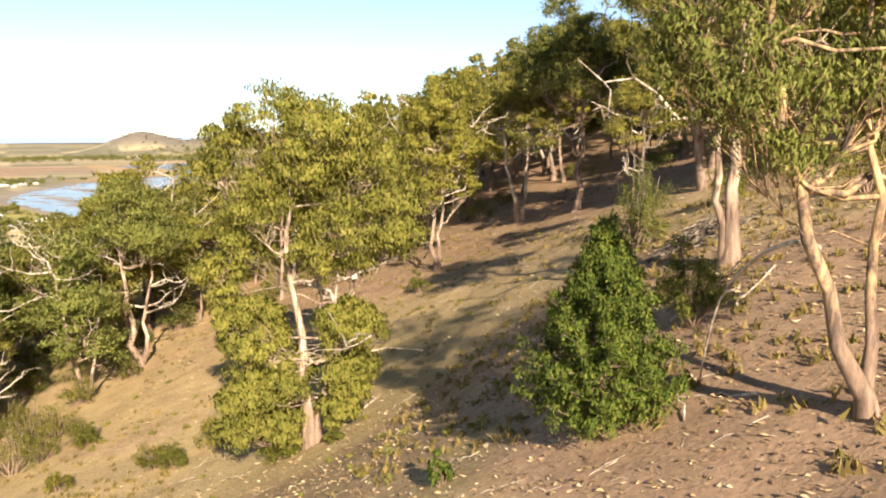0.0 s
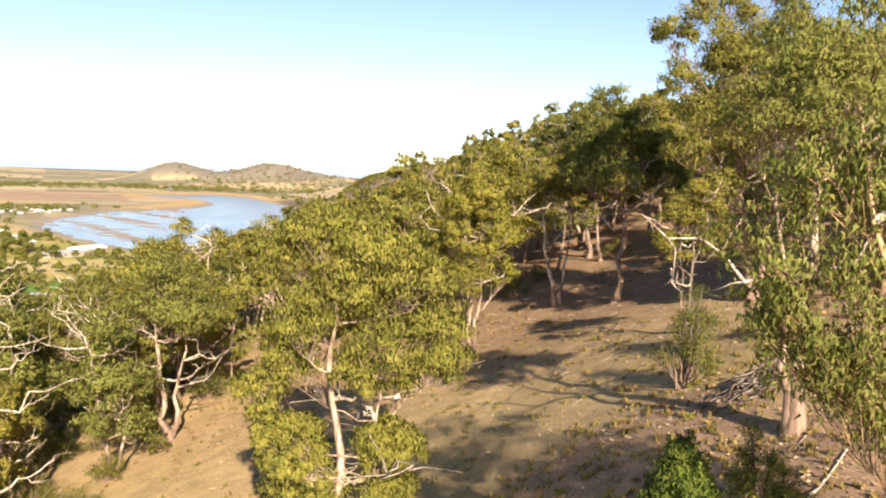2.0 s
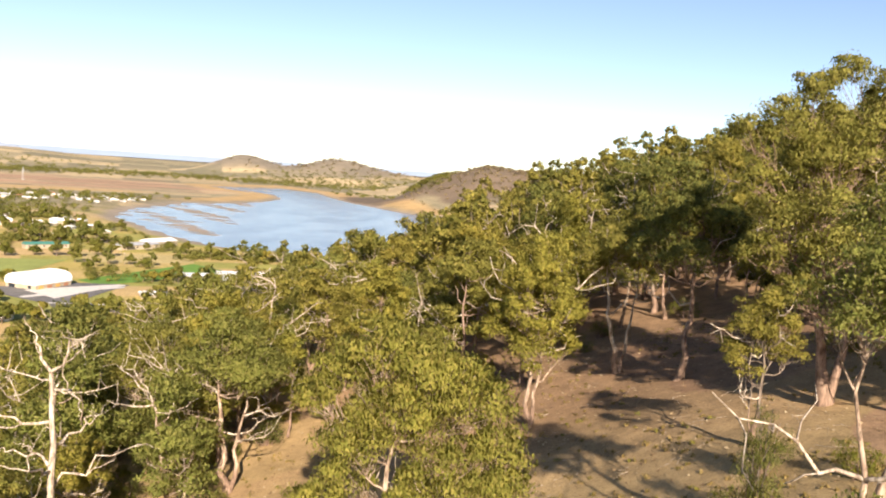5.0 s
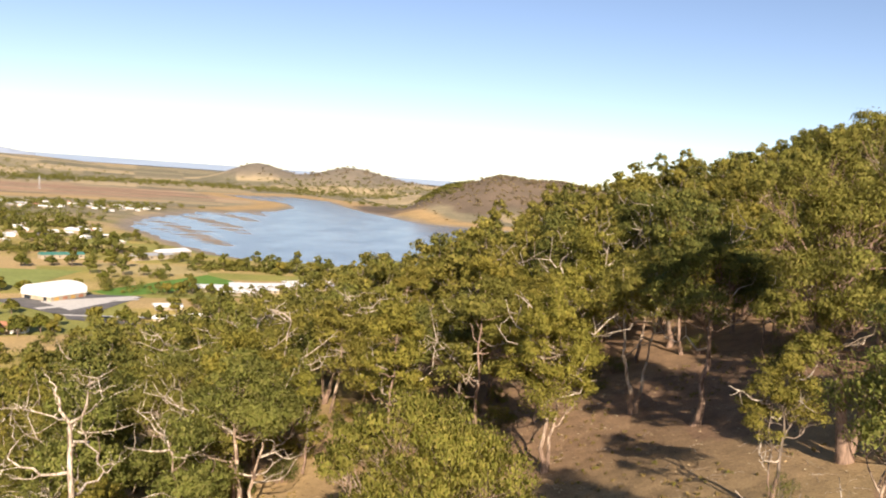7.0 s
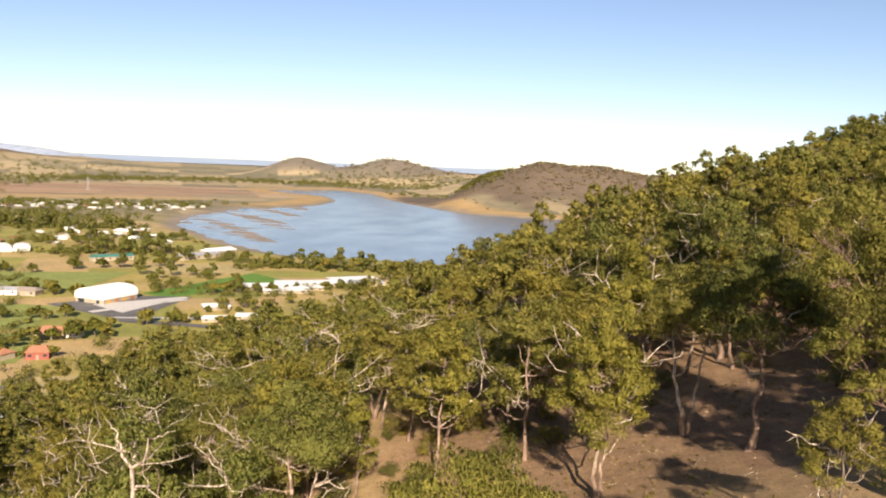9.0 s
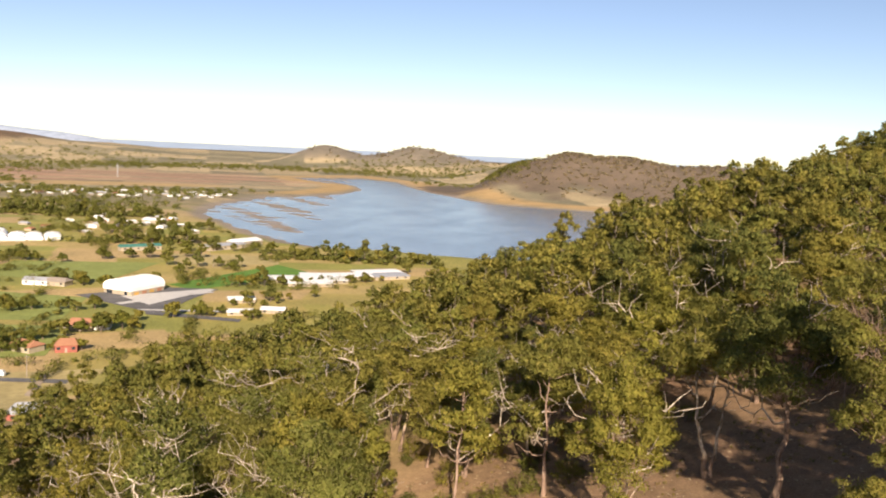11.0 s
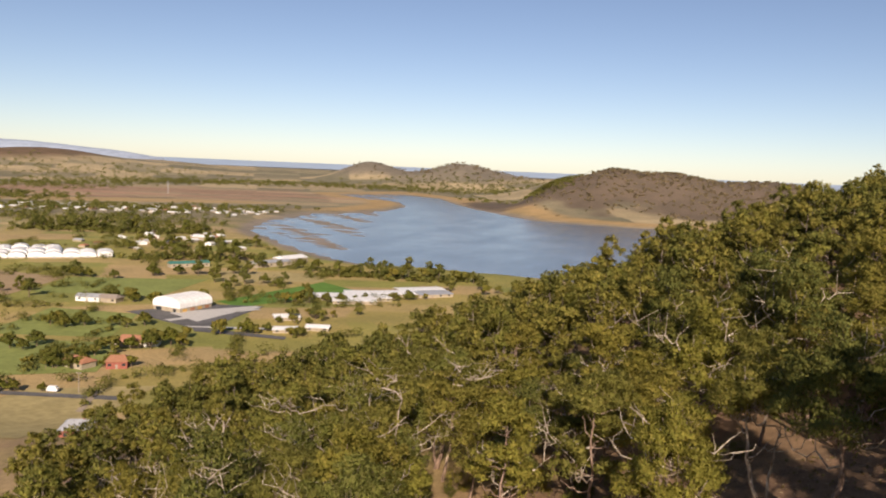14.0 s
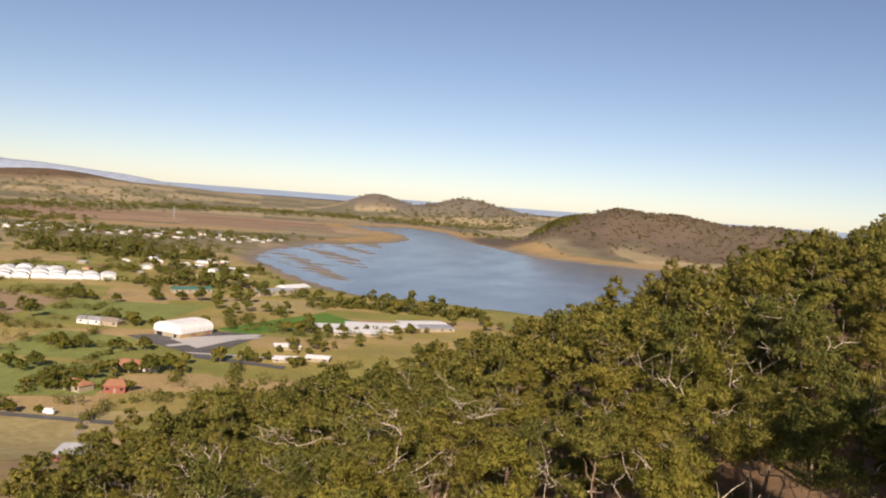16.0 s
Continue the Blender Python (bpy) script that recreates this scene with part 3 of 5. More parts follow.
# gums standing along the back of the clearing
EXTRA = {39: [(-0.8, 0.0, 21.4, 1.7), (-3.0, -0.3, 20.4, 1.5), (1.4, 0.3, 20.6, 1.6), (-5.6, -2.0, 9.6, 1.6), (-4.4, -1.6, 12.2, 1.9), (-3.4, -2.2, 7.4, 1.4), (-6.2, -1.2, 14.4, 1.5), (-2.0, -2.0, 10.0, 1.6), (-7.0, -1.5, 17.4, 1.4), (-5.0, -1.2, 18.2, 1.7), (-2.5, -0.5, 18.6, 1.9), (1.6, 0.4, 18.4, 2.0)]}
CLEARING = [
    ("white forked gum at the back of the clearing", (7.7, 81.5), 31, 17.0, 0.32, 5.2, 0.36, 15, [(-2.2, 0, 0.84, 0.85), (1.3, 0.3, 0.62, 0.7)], 5, WHITE_BARK, GUM_LEAF, 0.40),
    ("tall pink-barked gum at the back of the clearing", (12.0, 73.5), 32, 19.0, 0.32, 5.2, 0.42, 17, [(1.0, 0.4, 0.9, 1.0)], 8, PINK_BARK, DARK_LEAF, 0.38),
    ("thin grey gum with a sparse dark crown", (12.4, 51.0), 33, 9.4, 0.17, 2.7, 0.30, 9, [(0.3, 0, 0.85, 1.0), (-0.5, 0.3, 0.8, 0.5)], 6, GREY_BARK, GUM_LEAF, 0.2),
    ("stout pale gum beside a heap of branches", (10.9, 30.0), 34, 15.0, 0.32, 3.8, 0.52, 13, [(0.3, 0.2, 0.85, 1.0), (-1.2, 0.4, 0.75, 0.6)], 4, PALE_BARK, YELLOW_LEAF, 0.22),
    ("pale forked gum on twin slim trunks in the clearing", (-0.7, 70.8), 35, 16.5, 0.22, 4.6, 0.20, 19, [(-0.9, 0, 0.9, 1.0), (1.3, 0.2, 0.84, 0.9)], 9, PALE_BARK, GUM_LEAF, 0.36),
    ("slim gum beside the clearing", (-1.6, 86.0), 36, 15.5, 0.22, 4.6, 0.36, 11, [(-0.6, 0, 0.85, 1.0), (1.5, 0, 0.75, 0.8)], 8, PALE_BARK, GUM_LEAF, 0.38),
    ("spreading gum with flat yellow-green clumps", (-27.0, 69.5), 37, 16.5, 0.36, 5.8, 0.33, 14, [(-1.4, 0, 0.85, 1.0), (1.5, 0.5, 0.75, 0.7)], 9, PALE_BARK, YELLOW_LEAF, 0.36),
    ("spreading gum with pale crooked limbs", (-38.6, 79.6), 38, 15.5, 0.34, 5.4, 0.33, 13, [(1.0, 0, 0.85, 1.0)], 9, PALE_BARK, GUM_LEAF, 0.36),
    ("big spreading gum at the edge of the wood", (18.8, 57.5), 39, 20.0, 0.40, 6.0, 0.40, 18, [(-2.6, -0.5, 0.88, 1.0), (2.0, 0.6, 0.8, 0.8)], 7, PINK_BARK, GUM_LEAF, 0.34),
]
for label, at, seed, h, g, sp, low, nb, stems, dead, bark, leaf, size in CLEARING:
    gum(label, at, tree_parts(seed, h, g, random_blobs(np.random.default_rng(seed), h, sp, low, nb, 0.72) + EXTRA.get(seed, []), 16, 140, size * 0.62, (0, 0), stems, dead, 0.6, 8, low), bark, leaf)


# ---- the wood on the hillside ----
def open_ground(x, y):
    """The clearing, and the bare slope at the foot of the climb."""
    if y < 78 and -24 - 0.10 * (y - 40) < x < 21 + 0.02 * y:
        return True
    return y < 97 and -4 < x < 21


def wooded(x, y):
    h = float(hill_height(np.float64(x), np.float64(y)))
    if open_ground(x, y) or h < 9 or y < 16:
        return False
    if x < -20 and y < 62 and x > -34:
        return False
    if x < -84 and h < 26:
        return False
    return True


KINDS = [
    ("gum with a broken olive-green crown", 16.5, 0.26, 5.2, 0.18, PALE_BARK, GUM_LEAF, 41, 1, 5),
    ("tall gum with a dark green crown", 18.0, 0.30, 5.0, 0.28, GREY_BARK, DARK_LEAF, 42, 1, 3),
    ("spreading gum with yellow-green foliage", 15.0, 0.28, 5.6, 0.14, PALE_BARK, YELLOW_LEAF, 43, 2, 7),
    ("gum with pale limbs in an open crown", 16.5, 0.26, 5.0, 0.18, WHITE_BARK, GUM_LEAF, 44, 2, 8),
    ("slender gum with a rounded crown", 17.0, 0.22, 4.4, 0.28, PINK_BARK, GUM_LEAF, 45, 1, 4),
    ("low bushy gum of dull green", 11.5, 0.20, 4.4, 0.12, GREY_BARK, DARK_LEAF, 46, 2, 3),
    ("gum with a flat-topped olive crown", 15.5, 0.25, 5.4, 0.28, PALE_BARK, GUM_LEAF, 47, 1, 6),
]
protos = []
for label, h, g, sp, low, bark, leaf, seed, stems, dead in KINDS:
    r = np.random.default_rng(seed)
    parts = tree_parts(seed, h, g, random_blobs(r, h, sp * 0.86, low, 16, 0.4), 13, 64, 0.28, (r.uniform(-0.8, 0.8), r.uniform(-0.8, 0.8)), stems, dead, 0.5, 6, 0.3, False)
    protos.append((label, parts, bark, leaf))
rng = np.random.default_rng(77)
spots, near_spots, far_spots = [], [], []
step = 8.0
for i in range(-24, 20):
    for j in range(3, 48):
        x = (i + 0.5 * (j % 2)) * step + rng.uniform(-2.3, 2.3)
        y = j * step * 0.87 + rng.uniform(-2.3, 2.3)
        ang = math.degrees(math.atan2(x, y))
        if wooded(x, y) and -52 < ang < 36 and math.hypot(x + 6.7, y - 41) > 8:
            (near_spots if math.hypot(x, y) < 128 else far_spots).append((x, y))
for _ in range(900):
    x, y = rng.uniform(-40, 75), rng.uniform(84, 132)
    if wooded(x, y) and all(math.hypot(x - a, y - b) > 6.6 for a, b in near_spots):
        near_spots.append((x, y))
# two gums added off to the right as shade casters for the clearing
near_spots += [(24.5, 41.0), (25.5, 50.0)]
near_spots.sort(key=lambda p: math.hypot(*p))
far_spots += near_spots[285:]
made = {}
for x, y in near_spots[:285]:
    lit = x < -14 and y < 125
    k = int(rng.choice(7, p=[0.21, 0.02, 0.36, 0.19, 0.06, 0.02, 0.14] if lit else [0.19, 0.26, 0.06, 0.13, 0.17, 0.09, 0.10]))
    sc = rng.uniform(0.66, 1.2) * (0.85 if x < -60 else 0.78 if x > 26 else 1.0)
    turn, sq = rng.uniform(0, 360), rng.uniform(0.9, 1.1)
    if k not in made:
        label, parts, bark, leaf = protos[k]
        made[k] = gum(label, (x, y), parts, bark, leaf, turn, "gums of the hillside wood")
        continue
    m = pose(x, y, gz(x, y) - 0.1, rng.uniform(-3, 3), rng.uniform(-3, 3), turn) @ Matrix.Diagonal((sc, sc * sq, sc, 1))
    copy_thing(made[k], m)


def joined_stuff(name, items, mat, label, category, smooth=False):
    """Many pieces joined into one uncountable mass."""
    vs, fs, ns, n = [], [], [], 0
    for v, f, *nm in items:
        vs.append(v)
        fs.append(f + n)
        ns += nm
        n += len(v)
    ob = new(name, mesh_from(name, np.concatenate(vs), np.concatenate(fs), mat, smooth, np.concatenate(ns) if ns else None))
    return tagged(ob, label, category, kind="stuff")


def far_wood():
    lods = []
    for seed in range(60, 66):
        r = np.random.default_rng(seed)
        h = r.uniform(14.5, 18.5)
        w, v, f, bares = tree_parts(seed, h, 0.25, random_blobs(r, h, r.uniform(3.5, 4.6), 0.30, 11, 0.45), 9, 36, 0.48, (0, 0), 1, 4, 0.4, 4, 0.3, False)
        lods.append((np.concatenate(w.v), np.concatenate(w.f), v, f, bares[0]))
    bins, wood, limbs = {0: [], 1: [], 2: []}, [], []
    for x, y in far_spots:
        wv, wf, v, f, bare = lods[rng.integers(6)]
        a, sc = rng.uniform(0, 6.28), rng.uniform(0.68, 1.22) * (0.85 if x > 35 else 1.0)
        c, s = math.cos(a) * sc, math.sin(a) * sc
        rot = np.array(((c, -s, 0), (s, c, 0), (0, 0, sc)))
        at = np.array((x, y, gz(x, y)))
        turned = f[1] @ rot.T / sc
        bins[int(rng.choice(3, p=[0.5, 0.2, 0.3]))].append((v @ rot.T + at, f[0], turned))
        limbs.append((np.concatenate(bare.v) @ rot.T + at, np.concatenate(bare.f)))
        wood.append((wv @ rot.T + at, wf))
    for k, mat in enumerate((GUM_LEAF, YELLOW_LEAF, DARK_LEAF)):
        joined_stuff("far_wood_crowns", bins[k], mat, "distant olive-green gum crowns on the spur", "woodland")
    joined_stuff("far_wood_trunks", wood, GREY_BARK, "grey trunks of the distant gums", "woodland", True)
    joined_stuff("far_wood_limbs", limbs, WHITE_BARK, "bleached bare limbs among the distant gums", "woodland", True)


far_wood()


# ---- dead trees ----
def dead_tree(label, at, height, girth, seed, first=0.35, limbs=9, stems=1):
    """A bleached dead gum: bare trunk, crooked limbs and twigs."""
    rng = np.random.default_rng(seed)
    w = Wood()

    def limb(p, d, ln, r, level):
        d = d / np.linalg.norm(d)
        n = 6
        side = rng.normal(0, 1, 3) * ln * 0.10
        end = p + d * ln + np.array((0, 0, 0.14 * ln))
        pts = bend(rng, p, end, n, side, 0.05)
        w.tube(pts, np.linspace(r, r * 0.4, n), 6 if level < 2 else 4)
        if level < 3:
            for k in range(2 if level else 3):
                i = n - 1 if k == 0 else rng.integers(2, n - 1)
                limb(pts[i], d + rng.normal(0, 0.55, 3) + np.array((0, 0, 0.25)), ln * rng.uniform(0.42, 0.62), r * 0.42, level + 1)

    for s in range(stems):
        off = np.array((0.9 * s, 0.3 * s, 0))
        pts = bend(rng, off * 0.4 + np.array((0, 0, -0.5)), off + np.array((rng.uniform(-0.4, 0.4), 0, height)), 12, (0, 0, 0), 0.006)
        w.tube(pts, girth * (1 - 0.62 * np.linspace(0, 1, 12)) * (1 if s == 0 else 0.7), 8)
        limb(pts[-1], np.array((0.5, 0, 0.8)), height * 0.13, girth * 0.36, 1)
        limb(pts[-1], np.array((-0.5, 0.1, 0.8)), height * 0.13, girth * 0.36, 1)
        for k in range(limbs):
            i = int(first * 11 + (11 - first * 11) * k / limbs)
            a = k * 2.3 + rng.uniform(-0.4, 0.4)
            limb(pts[i], np.array((math.cos(a), math.sin(a), rng.uniform(0.0, 0.5))), height * rng.uniform(0.14, 0.24), girth * 0.34, 1)
    root = new("dead_tree")
    root.matrix_world = pose(at[0], at[1], gz(*at) - 0.1)
    part("trunk", w.mesh("trunk", WHITE_BARK), root)
    return tagged(root, label, "dead tree")


dead_tree("tall bleached dead gum with crooked bare limbs", (-32.6, 52.0), 69.9 - gz(-32.6, 52.0), 0.37, 3)
dead_tree("pair of bare grey dead stems", (-62, 103), 14.5, 0.26, 8, 0.4, 6, 2)
dead_tree("leafless gum with white spreading branches", (-52.0, 84.0), 11.5, 0.24, 9, 0.6, 5)


# ---- pine, saplings and bushes ----
def pine():
    rng = np.random.default_rng(14)
    h, w = 5.1, Wood()
    t = np.linspace(0, 1, 9)
    w.tube(bend(rng, (0, 0, -0.3), (0.1, 0, h), 9, (0, 0, 0), 0.006), 0.13 * (1 - 0.9 * t), 7)
    cs, rs, us = [], [], []
    z = 0.3
    while z < h - 0.05:
        q = z / h
        reach = 2.2 * (1 - q**1.7) * (0.72 + 0.28 * min(1, q * 5)) + 0.08
        n = int(7 + 8 * (1 - q))
        for k in range(n):
            a = k * 6.283 / n + rng.uniform(-0.3, 0.3) + z * 3
            ln = reach * rng.uniform(0.55, 1.12)
            tip = np.array((math.cos(a) * ln, math.sin(a) * ln, z + 0.16 * ln + rng.uniform(-0.15, 0.25)))
            limb = bend(rng, (0, 0, z), tip, 5, (0, 0, -0.12 * ln), 0.02)
            w.tube(limb, np.linspace(0.035, 0.01, 5), 4)
            for s in (0.5, 0.72, 0.9, 1.0):
                i = min(4, s * 4)
                p = limb[int(i)] * (1 - i % 1) + limb[min(4, int(i) + 1)] * (i % 1)
                cs.append(p + rng.normal(0, 0.09, 3) + np.array((0, 0, 0.1)))
                rs.append(rng.uniform(0.17, 0.30))
                us.append((math.cos(a), math.sin(a), 0.35))
        z += 0.36
    v, f, nm = leaf_quads(rng, np.array(cs), np.array(rs), 95, 0.10, -1.1, 1.25, np.array(us))
    root = new("pine_tree")
    root.matrix_world = pose(4.4, 20.5, gz(4.4, 20.5) - 0.05)
    part("trunk", w.mesh("trunk", GREY_BARK), root)
    part("needles", mesh_from("needles", v, f, PINE_LEAF, False, nm), root)
    tagged(root, "dense young dark green pine on the slope", "tree")


pine()


def bush(label, at, height, spread, seed, mat, leaves=110, size=0.09, clumps=16, name="bush", upright=0.0):
    rng = np.random.default_rng(seed)
    w = Wood()
    cs, rs = [], []
    for k in range(clumps):
        a, q = rng.uniform(0, 6.28), math.sqrt(rng.random())
        top = height * (1 - 0.55 * q * q) * rng.uniform(0.45, 1.0)
        p = np.array((spread * q * math.cos(a) * 0.8, spread * q * math.sin(a) * 0.8, top))
        w.tube(bend(rng, (p[0] * 0.12, p[1] * 0.12, -0.1), p, 5, (0, 0, -0.05 * height), 0.03), np.linspace(0.035, 0.008, 5) * max(0.6, height / 2), 4)
        for _ in range(3):
            cs.append(p * np.array((1, 1, rng.uniform(0.45, 1.0))) + rng.normal(0, spread * 0.12, 3))
            rs.append(spread * rng.uniform(0.2, 0.38))
    v, f, nm = leaf_quads(rng, np.array(cs), np.array(rs), leaves, size, -0.5 - upright, 0.9)
    v[:, 2] = np.maximum(v[:, 2], 0.02)
    root = new(name)
    root.matrix_world = pose(at[0], at[1], gz(*at) - 0.03, 0, 0, rng.uniform(0, 360))
    part("stem", w.mesh("stem", GREY_BARK), root)
    part("foliage", mesh_from("foliage", v, f, mat, False, nm), root)
    return tagged(root, label, "bush")


bush("narrow young sapling in the grass", (0.15, 22.2), 1.55, 0.36, 1, PINE_LEAF, 100, 0.09, 14, "sapling", 0.6)
bush("feathery young wattle beside the pine", (7.9, 24.6), 3.3, 1.3, 2, BUSH_LEAF, 120, 0.09, 18)
bush("dark shrub under the thin gum", (9.6, 40.0), 4.6, 1.7, 3, DARK_LEAF, 120, 0.09, 22)
bush("tangled dark shrub under the thin gum", (11.6, 46.0), 4.2, 1.6, 4, DARK_LEAF, 110, 0.09, 20)
bush("small green shrub by the slim gum", (-2.0, 63.5), 2.2, 0.9, 5, BUSH_LEAF, 100, 0.09, 12)
bush("low green bush at the foot of the tall gum", (-8.3, 40.4), 2.0, 1.2, 6, BUSH_LEAF, 120, 0.09, 18)
bush("low bush at the foot of the tall gum", (-5.4, 38.9), 1.1, 0.6, 7, BUSH_LEAF, 90, 0.09, 10)
for k, (x, y, h, s) in enumerate(((-13.8, 46.1, 2.0, 1.1), (-16.6, 44.6, 2.0, 1.2), (-15.2, 43.8, 1.6, 0.9), (-22.2, 44.4, 1.4, 0.8), (-24.6, 52.0, 2.4, 1.1), (-29.5, 55.5, 4.2, 1.7), (-27.6, 55.0, 3.4, 1.5),
                                  (-28.0, 50.0, 3.8, 2.0), (-31.0, 56.0, 3.4, 2.2), (-35.0, 62.0, 3.6, 2.2), (-38.0, 72.0, 3.4, 2.2), (-34.5, 72.5, 2.6, 1.6), (-26.6, 51.0, 3.0, 1.3), (-24.0, 52.0, 2.0, 1.0),
                                  (-29.0, 46.0, 4.2, 2.4), (-36.0, 50.0, 4.6, 2.6), (-40.0, 57.0, 4.6, 2.6), (4.4, 93.0, 3.0, 1.8), (2.4, 95.5, 3.4, 2.0), (7.0, 97.5, 3.0, 2.0), (16.5, 97.0, 3.0, 2.0), (18.0, 34.0, 3.0, 1.6), (15.0, 42.0, 2.6, 1.3),
                                  (-33.0, 45.0, 4.4, 2.4), (-38.5, 44.0, 4.6, 2.5))):
    tagged(bush("loose green bush on the dry slope", (x, y), h, s, 100 + k, BUSH_LEAF if k % 3 else GUM_LEAF, 88, 0.09, 14), group="bushes of the dry slope")


understory = [bush("scrubby dark bush under the gums", (-46.0, 88.0), 3.2, 2.0, 201, DARK_LEAF, 70, 0.14, 12), bush("leafy olive bush under the gums", (-18.0, 84.0), 2.8, 1.8, 202, GUM_LEAF, 70, 0.14, 12), bush("fresh green bush under the gums", (-40.0, 66.0), 3.0, 1.9, 203, BUSH_LEAF, 70, 0.14, 12)]
for b in understory:
    tagged(b, group="bushes under the gums")
placed = 0
for x, y in near_spots[:285]:
    if placed >= 95 or math.hypot(x, y) > 118:
        break
    for _ in range(1 if x > 0 else 2):
        px, py = x + rng.uniform(-4, 4), y + rng.uniform(-4, 4)
        if open_ground(px, py) or (px > 0 and rng.random() < 0.5):
            continue
        sc = rng.uniform(0.6, 1.3)
        copy_thing(understory[int(rng.integers(3))], pose(px, py, gz(px, py) - 0.03, 0, 0, rng.uniform(0, 360)) @ Matrix.Diagonal((sc, sc, sc * rng.uniform(0.8, 1.2), 1)))
        placed += 1


# ---- ground litter ----
def litter():
    rng = np.random.default_rng(8)
    w = Wood()
    for _ in range(420):
        y = rng.uniform(9, 62) if rng.random() < 0.75 else rng.uniform(50, 92)
        x = rng.uniform(-0.42 * y, 0.50 * y) if y < 40 else rng.uniform(-16, 18)
        a, ln = rng.uniform(0, 6.28), rng.uniform(0.3, 1.5) * (1.6 if rng.random() < 0.12 else 1)
        dx, dy = math.cos(a) * ln / 2, math.sin(a) * ln / 2
        p, q = (x - dx, y - dy), (x + dx, y + dy)
        r0 = 0.008 + 0.009 * ln * rng.random()
        pts = bend(rng, (*p, gz(*p) + r0), (*q, gz(*q) + r0), 5, (0, 0, 0.02), 0.03)
        w.tube(pts, np.linspace(r0, r0 * 0.5, 5), 4)
    tagged(new("fallen_sticks", w.mesh("fallen_sticks", WHITE_BARK)), "bleached fallen sticks strewn over the slope", "sticks", kind="stuff")
    n = 15000
    y = np.where(rng.random(n) < 0.6, rng.uniform(8, 40, n), rng.uniform(30, 95, n))
    x = rng.uniform(-0.55, 0.62, n) * np.minimum(y, 45)
    z = ground_height(x, y) + 0.03
    a, ln = rng.uniform(0, 6.28, n), rng.uniform(0.03, 0.12, n) * (0.7 + y / 50)
    wd = ln * rng.uniform(0.2, 0.5, n)
    c, s = np.cos(a), np.sin(a)
    up = rng.uniform(-0.05, 0.08, n)
    v = np.stack([np.stack([x - c * ln, y - s * ln, z], 1), np.stack([x + s * wd, y - c * wd, z + up], 1), np.stack([x + c * ln, y + s * ln, z + 0.02], 1), np.stack([x - s * wd, y + c * wd, z + up * 0.3], 1)], 1).reshape(-1, 3)
    flakes = leaf_material("dry litter flake", [(0.10, 0.065, 0.04), (0.22, 0.14, 0.085), (0.36, 0.26, 0.16), (0.50, 0.41, 0.30)], 0.05)
    tagged(new("leaf_litter", mesh_from("leaf_litter", v, np.arange(n * 4).reshape(-1, 4), flakes, False)), "dry leaves and bark flakes on the ground", "leaf litter", kind="stuff")
    # grass tufts
    n = 2600
    y = np.where(rng.random(n) < 0.5, rng.uniform(9, 45, n), rng.uniform(30, 95, n))
    x = rng.uniform(-0.6, 0.6, n) * np.minimum(y, 50)
    keep = waves(x, y, 5, 3) > -0.15
    x, y = x[keep], y[keep]
    cen = np.stack([x, y, ground_height(x, y) + 0.06], 1)
    v, f, nm = leaf_quads(rng, cen, rng.uniform(0.12, 0.4, len(x)), 11, 0.26, -1.3, 0.35)
    tagged(new("grass_tufts", mesh_from("grass_tufts", v, f, GRASS_BLADE, False)), "dry straw-coloured grass tufts", "grass", kind="stuff")
    # low dark tussocks and seedlings
    n = 110
    y = rng.uniform(24, 70, n)
    x = rng.uniform(-0.5, 0.25, n) * np.minimum(y, 48)
    cen = np.stack([x, y, ground_height(x, y) + 0.12], 1)
    v, f, nm = leaf_quads(rng, cen, rng.uniform(0.12, 0.34, n), 60, 0.12, -1.0, 0.6)
    tagged(new("low_seedlings", mesh_from("low_seedlings", v, f, DARK_LEAF, False)), "small dark seedlings dotted over the grass", "seedlings", kind="stuff")


litter()


def branch_heap(at, length, width, height, seed):
    rng = np.random.default_rng(seed)
    w = Wood()
    for _ in range(170):
        q = rng.normal(0, 0.42, 2)
        x, y = at[0] + q[0] * length, at[1] + q[1] * width
        lift = height * max(0.05, 1 - (q[0] ** 2 + q[1] ** 2) * 1.6) * rng.random()
        a, ln = rng.uniform(0, 6.28), rng.uniform(0.8, 2.2)
        p = np.array((x - math.cos(a) * ln / 2, y - math.sin(a) * ln / 2, 0))
        e = np.array((x + math.cos(a) * ln / 2, y + math.sin(a) * ln / 2, 0))
        p[2], e[2] = gz(p[0], p[1]) + lift + 0.03, gz(e[0], e[1]) + lift * rng.uniform(0.3, 1.2) + 0.03
        w.tube(bend(rng, p, e, 5, (0, 0, 0.05), 0.04), np.linspace(0.035, 0.01, 5), 4)
    tagged(new("brush_pile", w.mesh("brush_pile", GREY_BARK)), "heap of dark cut branches on the ground", "brush pile", kind="stuff")


branch_heap((11.6, 35.6), 2.2, 1.3, 0.9, 1)


def fallen_log(label, a, b, r, seed, lift=0.0, mat=WHITE_BARK):
    rng = np.random.default_rng(seed)
    w = Wood()
    p, q = np.array((*a, gz(*a) + r * 0.8)), np.array((*b, gz(*b) + r * 0.8 + lift))
    pts = bend(rng, p, q, 9, (0, 0, 0.0), 0.012)
    w.tube(pts, np.linspace(r, r * 0.35, 9), 7)
    for k in (4, 6, 7):
        w.tube(bend(rng, pts[k], pts[k] + rng.normal(0, 0.25, 3) + np.array((0, 0, 0.25)), 4, (0, 0, 0), 0.05), np.linspace(r * 0.4, 0.01, 4), 4)
    return tagged(new("fallen_branch", w.mesh("fallen_branch", mat)), label, "branch")


